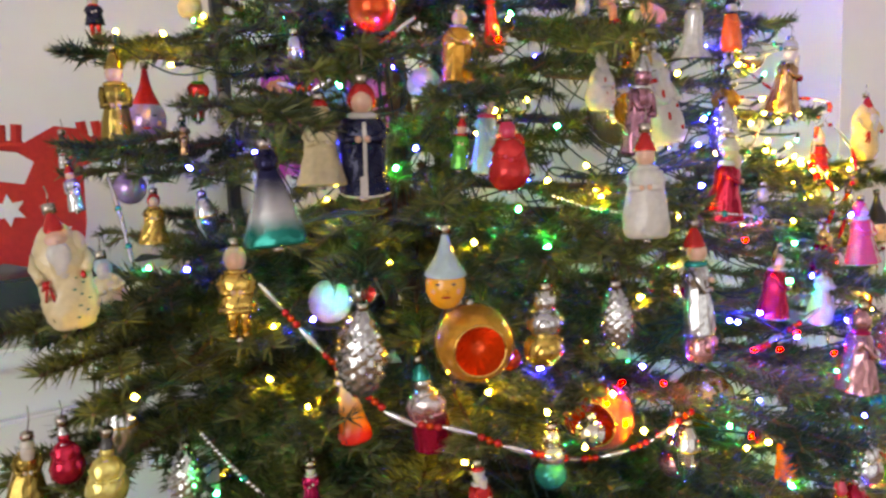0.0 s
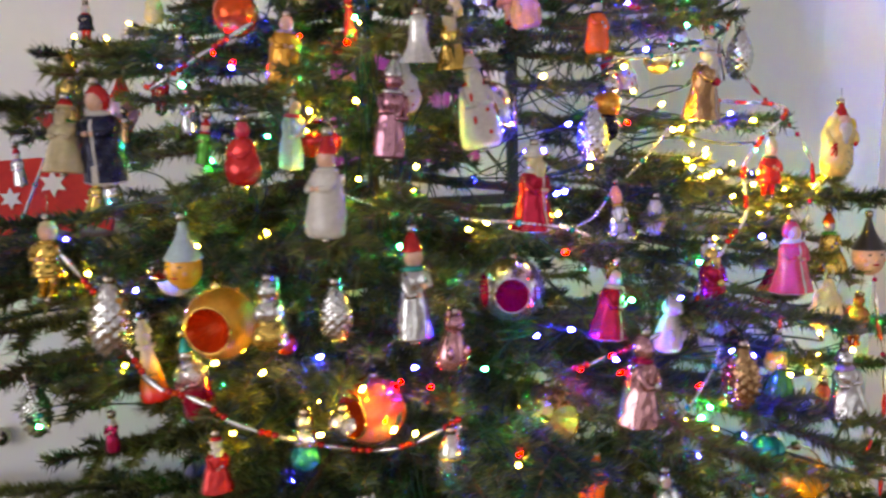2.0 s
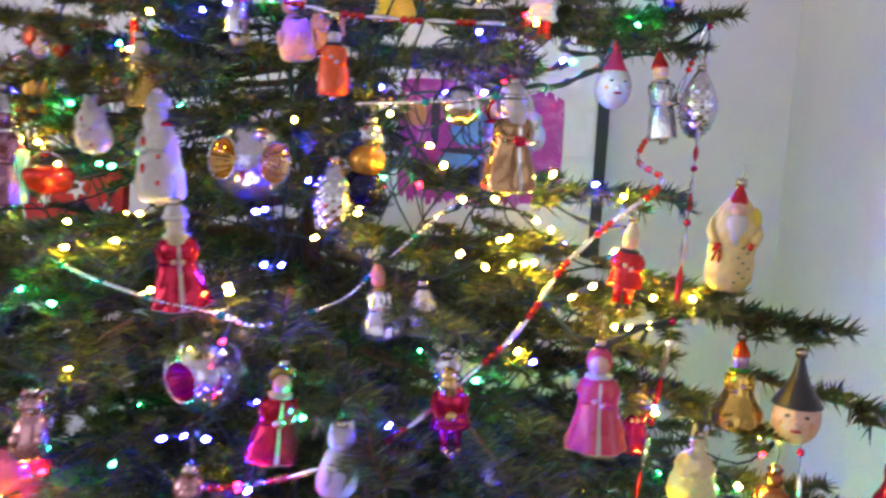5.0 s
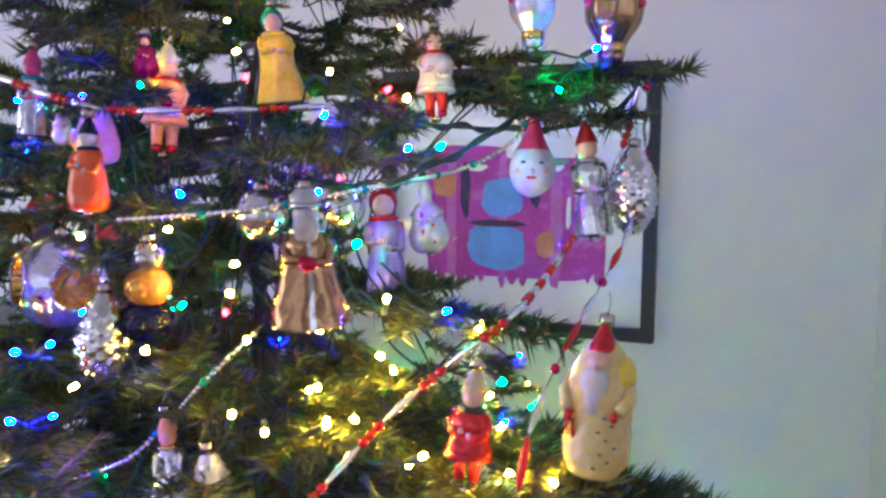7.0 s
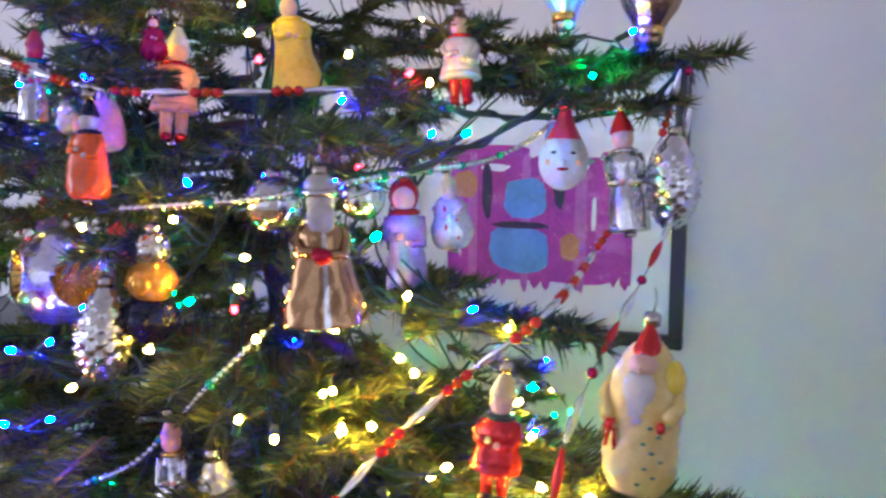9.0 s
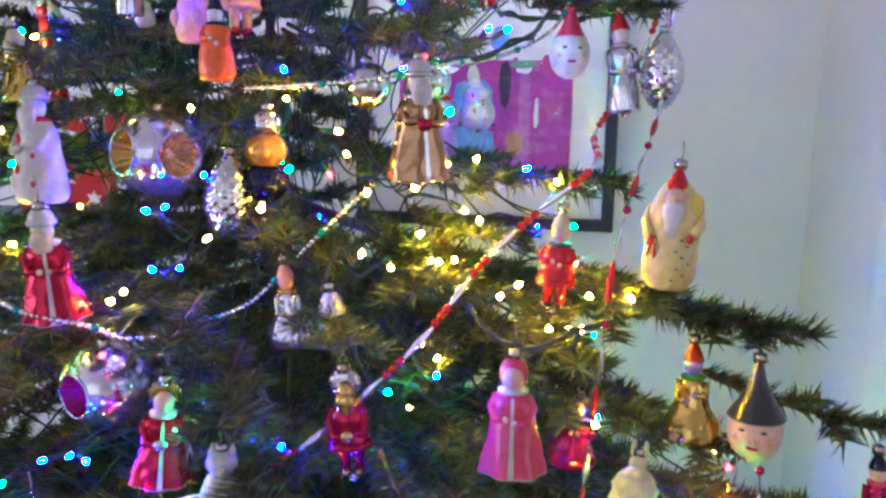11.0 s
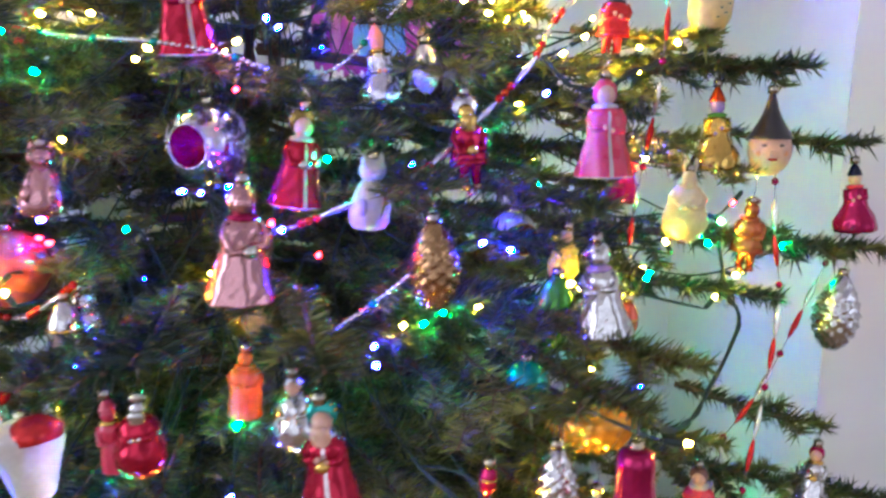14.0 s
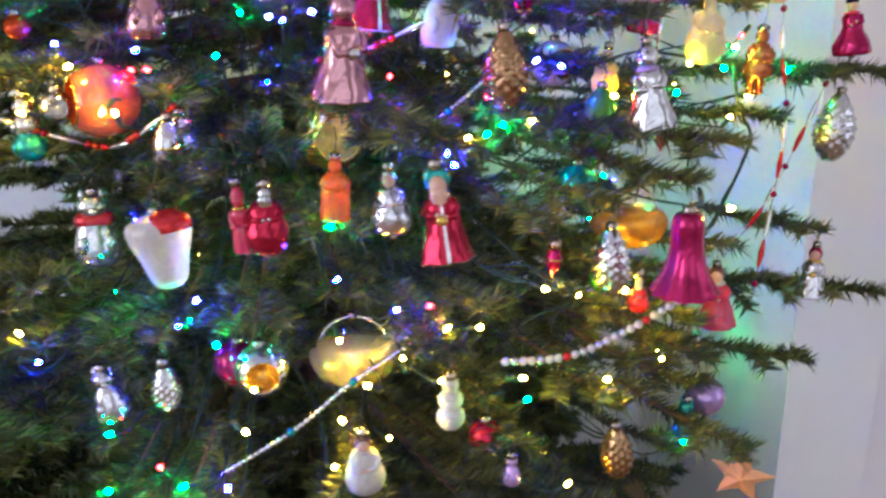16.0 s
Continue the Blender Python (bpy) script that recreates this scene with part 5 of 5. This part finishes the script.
light_string(GREEN_LED, [(-0.370, 0.773, 1.161), (-0.163, 0.604, 1.063), (0.218, 0.593, 0.947), (0.238, 0.539, 0.805), (0.241, 0.548, 0.851), (0.287, 0.569, 0.805), (0.257, 0.687, 1.119), (0.310, 0.594, 0.918), (0.291, 0.691, 1.052), (0.352, 0.693, 0.987), (0.517, 0.697, 0.864), (0.447, 0.788, 1.049), (0.456, 0.803, 1.057), (0.511, 0.821, 1.013), (0.577, 0.913, 1.071), (0.603, 1.011, 1.088), (0.612, 1.022, 1.104), (0.659, 1.054, 1.081)])
light_string(RED_LED, [(-0.040, 0.762, 1.415), (-0.010, 0.748, 1.403), (0.051, 0.774, 1.427), (0.101, 0.782, 1.423), (0.185, 0.669, 1.108), (0.218, 0.655, 1.110), (0.277, 0.556, 0.826), (0.294, 0.652, 1.055), (0.323, 0.737, 1.218), (0.336, 0.742, 1.106), (0.367, 0.719, 1.127), (0.372, 0.763, 1.097), (0.443, 0.683, 0.936), (0.446, 0.793, 1.079), (0.369, 0.895, 1.335), (0.339, 0.925, 1.489), (0.399, 0.966, 1.421), (0.388, 1.010, 1.485), (0.614, 1.087, 1.116)])


def far_string(mat, seed, count, a0, a1, z0, z1, r0, r1):
    """The strings go on round the far side and into the depth of the tree; angles in degrees from +x."""
    rng = random.Random(seed)
    places = []
    for i in range(count):
        a = radians(a0 + (a1 - a0) * (i + rng.uniform(-0.3, 0.3)) / (count - 1))
        k = rng.uniform(r0, r1)
        z = z0 + (z1 - z0) * (0.5 + 0.5 * math.sin(1.9 * i + seed)) + rng.uniform(-0.02, 0.02)
        d = Vector((math.cos(a), math.sin(a), 0))
        k = min(k * (1.25 - 0.45 * z / 1.2), free_length(TRUNK, d, z) - 0.04)
        places.append(tuple(TRUNK + d * k + Vector((0, 0, z))))
    light_string(mat, places)


far_string(WARM, 3, 16, 0, 150, 0.7, 1.1, 0.45, 0.6)
far_string(WARM, 4, 12, 20, 160, 1.6, 1.85, 0.25, 0.4)
far_string(GREEN_LED, 5, 12, -10, 120, 0.65, 1.1, 0.5, 0.64)
far_string(BLUE_LED, 6, 4, 0, 60, 0.7, 1.25, 0.45, 0.6)
far_string(BLUE_LED, 7, 13, -150, -5, 0.8, 1.5, 0.22, 0.36)
far_string(GREEN_LED, 8, 16, -155, 0, 0.8, 1.5, 0.25, 0.38)
far_string(WARM, 9, 8, -160, -10, 0.8, 1.55, 0.28, 0.4)


# ---- bead garlands ----
CLEAR_BEAD = lacquer("clear_silver_bead", (0.8, 0.8, 0.82), 0.8, 0.1)


def bead_mesh(kind, mat):
    bm = bmesh.new()
    if kind == "tube":
        lathe(bm, smooth_profile([(0.0006, -0.014), (0.0016, -0.011), (0.0027, 0.0), (0.0016, 0.011), (0.0006, 0.014)], 3), 10)
    else:
        lathe(bm, ball_profile(0.0021 if kind == "small" else 0.0032, 0, 8), 10)
    data = bpy.data.meshes.new("bead")
    bm.to_mesh(data)
    bm.free()
    data.materials.append(mat)
    data.polygons.foreach_set("use_smooth", [True] * len(data.polygons))
    return data


BEADS = {
    "silver": ([bead_mesh("small", CLEAR_BEAD), bead_mesh("small", SILVER), bead_mesh("small", CLEAR_BEAD), bead_mesh("large", TEAL)], [0, 1, 0, 1, 0, 1, 2, 0, 1, 0, 1, 3], 0.0046),
    "redlong": ([bead_mesh("tube", CLEAR_BEAD), bead_mesh("large", RED), bead_mesh("large", FLAME)], [0, 1, 2, 1], 0.0),
    "thread": ([bead_mesh("large", MAGENTA), bead_mesh("tube", CLEAR_BEAD), bead_mesh("tube", RED)], [0, 1, 2], 0.03),
    "pearl": ([bead_mesh("large", WHITE), bead_mesh("large", RED), bead_mesh("large", PEARL)], [0, 2, 0, 0, 2, 0, 0, 1, 0, 2], 0.0066),
}


def garland(kind, places, label):
    meshes, order, gap = BEADS[kind]
    ob = tagged(new("bead_garland"), label, "garland")
    pts = spline(places, 16)
    bm = bmesh.new()
    tube(bm, pts, 0.0005, 4)
    part("thread", bm, WIRE, ob)
    lens = [0.0]
    for a, b in zip(pts, pts[1:]):
        lens.append(lens[-1] + (b - a).length)
    s, k = 0.006, 0
    while s < lens[-1] - 0.006:
        m = order[k % len(order)]
        i = max(j for j in range(len(lens)) if lens[j] <= s)
        i = min(i, len(pts) - 2)
        d = (pts[i + 1] - pts[i]).normalized()
        q = pts[i] + d * (s - lens[i])
        bead = new("bead", meshes[m])
        bead.parent = ob
        bead.matrix_world = Matrix.Translation(q) @ d.to_track_quat("Z", "Y").to_matrix().to_4x4()
        nxt = order[(k + 1) % len(order)]
        if gap:
            s += gap
        else:
            s += 0.0172 if 0 in (m, nxt) else 0.0064
        k += 1


garland("silver", [(0.127, 0.680, 1.278), (0.189, 0.690, 1.258), (0.289, 0.697, 1.250), (0.329, 0.727, 1.241), (0.344, 0.752, 1.230), (0.316, 0.817, 1.224), (0.342, 0.840, 1.239), (0.359, 0.860, 1.264), (0.386, 0.870, 1.291), (0.418, 0.898, 1.332)], "string of small silver glass beads draped over the tree")
garland("redlong", [(0.499, 1.156, 1.484), (0.478, 1.158, 1.429), (0.457, 1.124, 1.365), (0.538, 0.995, 1.346), (0.514, 0.962, 1.313), (0.493, 0.930, 1.279), (0.491, 0.877, 1.239), (0.470, 0.854, 1.207), (0.447, 0.828, 1.175), (0.439, 0.784, 1.157), (0.406, 0.754, 1.139), (0.356, 0.735, 1.118), (0.324, 0.709, 1.113)], "garland of long silver and red glass beads")
garland("redlong", [(-0.107, 0.604, 1.224), (-0.073, 0.610, 1.177), (-0.034, 0.590, 1.140), (-0.005, 0.580, 1.121), (0.038, 0.579, 1.110), (0.085, 0.575, 1.092), (0.149, 0.649, 1.048), (0.205, 0.649, 1.061), (0.259, 0.653, 1.095)], "garland of silver and red glass beads across the lower front")
garland("thread", [(0.501, 1.166, 1.498), (0.505, 1.151, 1.400), (0.563, 0.991, 1.300), (0.564, 0.973, 1.219), (0.544, 0.989, 1.104), (0.544, 0.966, 1.005)], "thin dark thread with red and clear beads")
garland("thread", [(0.652, 1.041, 1.147), (0.657, 1.033, 1.094), (0.666, 1.023, 1.021), (0.654, 0.962, 0.861)], "thin thread with red beads hanging from the branch tip")
garland("thread", [(0.699, 1.071, 1.073), (0.659, 1.020, 0.962), (0.624, 0.981, 0.905)], "thin dark cord with teal beads near the wall")
garland("pearl", [(0.505, 0.668, 0.907), (0.547, 0.697, 0.906), (0.581, 0.725, 0.919), (0.625, 0.737, 0.952)], "string of white pearl beads with red beads")
garland("silver", [(0.347, 0.545, 0.846), (0.388, 0.578, 0.873), (0.416, 0.611, 0.899), (0.443, 0.664, 0.916)], "string of clear and teal glass beads low on the tree")
garland("silver", [(0.403, 0.703, 1.048), (0.431, 0.736, 1.071), (0.457, 0.778, 1.101), (0.465, 0.800, 1.123)], "string of teal and silver beads among the lower branches")
garland("redlong", [(0.232, 0.793, 1.490), (0.304, 0.815, 1.471), (0.338, 0.838, 1.464), (0.376, 0.888, 1.464), (0.405, 0.951, 1.469)], "garland of clear red and teal tube beads")
garland("silver", [(0.357, 0.828, 1.395), (0.413, 0.888, 1.402), (0.456, 0.935, 1.414), (0.387, 1.083, 1.431), (0.412, 1.117, 1.454), (0.421, 1.133, 1.488)], "twisted silver bead string across the upper branches")
garland("silver", [(-0.283, 0.780, 1.311), (-0.254, 0.724, 1.273), (-0.231, 0.676, 1.238)], "string of silver beads hanging on the shaded side")
garland("silver", [(-0.170, 0.603, 1.117), (-0.141, 0.583, 1.093), (-0.115, 0.571, 1.072)], "string of small beads with teal ones")
garland("redlong", [(-0.099, 0.722, 1.385), (-0.066, 0.694, 1.380), (-0.027, 0.700, 1.402), (0.019, 0.733, 1.437)], "garland of gold and red beads high on the tree")
cable([(0.411, 0.929, 1.420), (0.439, 0.966, 1.418), (0.473, 1.002, 1.437), (0.410, 1.117, 1.471), (0.440, 1.160, 1.514)])
cable([(0.441, 0.998, 1.459), (0.387, 1.088, 1.464), (0.424, 1.133, 1.463), (0.454, 1.173, 1.472), (0.499, 1.157, 1.490)])
cable([(0.477, 0.930, 1.246), (0.510, 0.949, 1.217), (0.555, 0.975, 1.238), (0.586, 1.002, 1.249), (0.604, 1.018, 1.255)])
cable([(0.535, 0.979, 1.091), (0.550, 0.980, 1.043), (0.556, 0.885, 1.080), (0.542, 0.879, 1.106)])
cable([(0.613, 1.019, 1.088), (0.623, 1.017, 1.046), (0.635, 1.018, 1.012), (0.607, 0.979, 0.933), (0.624, 0.759, 1.022)])
cable([(-0.216, 0.640, 1.248), (-0.156, 0.657, 1.254), (-0.093, 0.669, 1.267), (-0.011, 0.666, 1.276)])



# ---- the framed painting ----
def framed_painting():
    w, h = 0.5, 0.47
    top_right = Vector((0.085, 1.785, 1.625))
    turn = Matrix.Rotation(radians(30), 4, "Z")
    centre = top_right - ALONG * w / 2 - Vector((0, 0, h / 2))
    ob = tagged(new("framed_painting"), "child's plum and blue painting in a black frame on the wall", "picture")
    ob.matrix_world = Matrix.Translation(centre) @ turn
    band, deep = 0.022, 0.03

    def piece(name, x, z, sx, sz, y, sy, mat, label="", bevel=0.0015):
        bm = bmesh.new()
        box(bm, (x, y, z), (sx, sy, sz), None, 0, bevel)
        q = part(name, bm, mat, ob, label, False)
        return q

    piece("frame_top", 0, h / 2 - band / 2, w, band, 0.0, deep, FRAME_BLACK)
    piece("frame_bottom", 0, -h / 2 + band / 2, w, band, 0.0, deep, FRAME_BLACK)
    for s, nm in ((-1, "frame_side"), (1, "frame_side")):
        piece(nm, s * (w / 2 - band / 2), 0, band, h - 2 * band, 0.0, deep, FRAME_BLACK)
    # small black block on the outer right edge, near the bottom
    piece("edge_block", w / 2 + 0.004, -h / 2 + 0.04, 0.008, 0.075, 0.018, 0.02, FRAME_BLACK)
    piece("mount", 0, 0, w - 2 * band, h - 2 * band, 0.006, 0.006, PAPER, "white paper mount")

    def blob(name, x, z, sx, sz, y, mat, n=18, square=3.0, rough=0.06, seed=1):
        rng = random.Random(seed)
        bm = bmesh.new()
        rim = []
        for i in range(n):
            a = 2 * math.pi * i / n
            c, s = math.cos(a), math.sin(a)
            k = (abs(c) ** square + abs(s) ** square) ** (-1 / square) * (1 + rng.uniform(-rough, rough))
            rim.append(bm.verts.new((x + sx / 2 * k * c, y, z + sz / 2 * k * s)))
        f = bm.faces.new(rim)
        bmesh.ops.recalc_face_normals(bm, faces=bm.faces)
        up = bmesh.ops.extrude_face_region(bm, geom=[f])["geom"]
        bmesh.ops.translate(bm, vec=(0, -0.0006, 0), verts=[v for v in up if isinstance(v, bmesh.types.BMVert)])
        bmesh.ops.recalc_face_normals(bm, faces=bm.faces)
        part(name, bm, mat, ob, "", False)

    rng = random.Random(21)
    blob("plum_field", 0.0, -0.03, 0.31, 0.215, 0.0027, PLUM_PAINT, 40, 9, 0.015, 2)
    for k in range(17):
        x = -0.155 + 0.31 * k / 16
        top, low = 0.08 + rng.uniform(-0.012, 0.012), -0.14 + rng.uniform(-0.012, 0.014)
        blob("plum_stroke", x, (top + low) / 2, rng.uniform(0.013, 0.022), top - low, 0.0019 + 0.0001 * (k % 4), PLUM_PAINT if k % 5 != 2 else PLUM_WASH, 22, 5, 0.05, 30 + k)
    for x, z, sx, sz in ((-0.075, 0.06, 0.05, 0.012), (0.1, -0.02, 0.008, 0.06), (0.075, 0.062, 0.03, 0.016), (-0.14, -0.07, 0.007, 0.05)):
        blob("bare_patch", x, z, sx, sz, 0.0013, PAPER, 14, 2.2, 0.2, int(1000 * sx) + 3)
    blob("green_stroke", 0.075, 0.07, 0.05, 0.014, 0.0011, GREEN_PAINT, 16, 2.4, 0.15, 41)
    blob("plum_band", -0.09, 0.085, 0.15, 0.03, 0.0025, PLUM_PAINT, 24, 4, 0.05, 12)
    blob("blue_patch", -0.02, 0.007, 0.075, 0.07, 0.0012, BLUE_PAINT, 18, 3, 0.07, 3)
    blob("blue_patch", -0.03, -0.082, 0.11, 0.08, 0.0012, BLUE_PAINT, 20, 3, 0.08, 4)
    blob("blue_patch", 0.03, 0.115, 0.035, 0.045, 0.0012, BLUE_PAINT, 14, 2, 0.1, 5)
    blob("dark_stroke", 0.04, 0.035, 0.022, 0.09, 0.0012, DARK_PAINT, 14, 2, 0.12, 6)
    blob("dark_stroke", -0.09, 0.02, 0.02, 0.1, 0.0012, DARK_PAINT, 14, 2, 0.12, 10)
    blob("dark_stroke", -0.03, -0.04, 0.11, 0.014, 0.0004, DARK_PAINT, 14, 2, 0.15, 7)
    blob("ochre_patch", 0.06, -0.075, 0.033, 0.048, 0.0012, OCHRE_PAINT, 14, 2.5, 0.08, 8)
    blob("ochre_patch", -0.13, 0.03, 0.045, 0.05, 0.0012, OCHRE_PAINT, 14, 2.5, 0.1, 9)
    bm = bmesh.new()
    box(bm, (0, -0.007, 0), (w - 2 * band, 0.002, h - 2 * band))
    pane = part("pane", bm, PANE, ob, "clear glass pane", False)
    pane.visible_shadow = False


framed_painting()


# ---- the dresser and what stands on it ----
def local(u, v, z):
    """u along the picture wall from its corner, v out from it."""
    return CORNER + ALONG * u + ACROSS * v + Vector((0, 0, z))


def dresser():
    turn = Matrix.Rotation(radians(30), 4, "Z")
    ob = tagged(new("dresser"), "white painted chest of drawers against the wall", "dresser")
    ob.matrix_world = Matrix.Translation(local(-1.57, 0.24, 0)) @ turn
    w, d, h = 1.1, 0.44, DRESSER_TOP

    def piece(name, c, s, bevel=0.002, parent=ob, mat=WHITE_PAINT):
        bm = bmesh.new()
        box(bm, c, s, None, 0, bevel)
        return part(name, bm, mat, parent, "", False)

    piece("body", (0, 0, (h - 0.025) / 2 + 0.03), (w, d, h - 0.085))
    piece("top", (0, -0.01, h - 0.0125), (w + 0.03, d + 0.03, 0.025), 0.004)
    for k in range(4):
        z = 0.17 + k * 0.245
        q = piece("drawer", (0, -d / 2 - 0.009, z), (w - 0.04, 0.018, 0.232), 0.003)
        for x in (-0.27, 0.27):
            bm = bmesh.new()
            ellipsoid(bm, (x, -d / 2 - 0.03, z), (0.014, 0.014, 0.014))
            part("knob", bm, TIN, q)
    for x in (-w / 2 + 0.04, w / 2 - 0.04):
        for y in (-d / 2 + 0.04, d / 2 - 0.04):
            piece("foot", (x, y, 0.015), (0.05, 0.05, 0.05), 0.003)


def dark_box():
    ob = tagged(new("media_box"), "black plastic box on the white chest of drawers", "box")
    turn = Matrix.Rotation(radians(30), 4, "Z")
    ob.matrix_world = Matrix.Translation(local(-1.42, 0.3, DRESSER_TOP + 0.036)) @ turn
    bm = bmesh.new()
    box(bm, (0, 0, 0), (0.62, 0.24, 0.07), None, 0, 0.004)
    part("case", bm, DARK_BOX, ob, "", False)
    bm = bmesh.new()
    box(bm, (0, -0.1215, -0.01), (0.5, 0.003, 0.022), None, 0, 0.001)
    part("front_slot", bm, FRAME_BLACK, ob, "", False)


def plate(bm, outline, thick, mat=0, y=0.0):
    """A cut-out of even thickness from a closed outline in x and z."""
    front = [bm.verts.new((x, y - thick / 2, z)) for x, z in outline]
    back = [bm.verts.new((x, y + thick / 2, z)) for x, z in outline]
    n = len(outline)
    bm.faces.new(front).material_index = mat
    bm.faces.new(list(reversed(back))).material_index = mat
    for i in range(n):
        bm.faces.new((front[i], back[i], back[(i + 1) % n], front[(i + 1) % n])).material_index = mat
    bmesh.ops.recalc_face_normals(bm, faces=bm.faces)


def felt_deer(m):
    """A stuffed felt cut-out of a deer with antlers, as one plain shape."""
    bm = bmesh.new()
    body = [(-0.17, 0.0), (-0.19, 0.08), (-0.17, 0.125), (-0.06, 0.13), (0.0, 0.12), (0.02, 0.15), (0.0, 0.175), (0.06, 0.2), (0.1, 0.195), (0.14, 0.17), (0.135, 0.15), (0.1, 0.14), (0.095, 0.06), (0.08, 0.0), (0.04, 0.012), (0.0, 0.0), (-0.05, 0.012), (-0.1, 0.0)]
    plate(bm, [(x, z * 1.28) for x, z in body], 0.024)
    for s, x in ((-1, 0.03), (1, 0.075)):
        stem = [(x, 0, 0.2), (x + s * 0.03, 0, 0.222), (x + s * 0.06, 0, 0.226), (x + s * 0.078, 0, 0.262)]
        tube(bm, [Vector(q) for q in stem], 0.011, 8)
        tube(bm, [Vector((x + s * 0.035, 0, 0.22)), Vector((x + s * 0.03, 0, 0.262))], 0.009, 8)
        tube(bm, [Vector((x + s * 0.058, 0, 0.225)), Vector((x + s * 0.055, 0, 0.262))], 0.008, 8)
    ob = mesh_object("felt_deer", bm, [FELT], smooth=False)
    for cx, cz, r in ((-0.03, 0.11, 0.03), (-0.12, 0.08, 0.024), (0.05, 0.06, 0.022)):
        bm = bmesh.new()
        plate(bm, [((r if i % 2 == 0 else r * 0.5) * math.sin(math.pi * i / 6) + cx, (r if i % 2 == 0 else r * 0.5) * math.cos(math.pi * i / 6) + cz) for i in range(12)], 0.004, 0, -0.014)
        part("snowflake", bm, FELT_WHITE, ob, "white felt snowflake", False)
    ob.matrix_world = m
    tagged(ob, "red felt deer cut-out with white snowflakes on a black box", "decoration")


dresser()
dark_box()
felt_deer(Matrix.Translation((-0.497, 1.055, DRESSER_TOP + 0.072)) @ Matrix.Rotation(radians(24), 4, "Z") @ Matrix.Scale(0.72, 4))
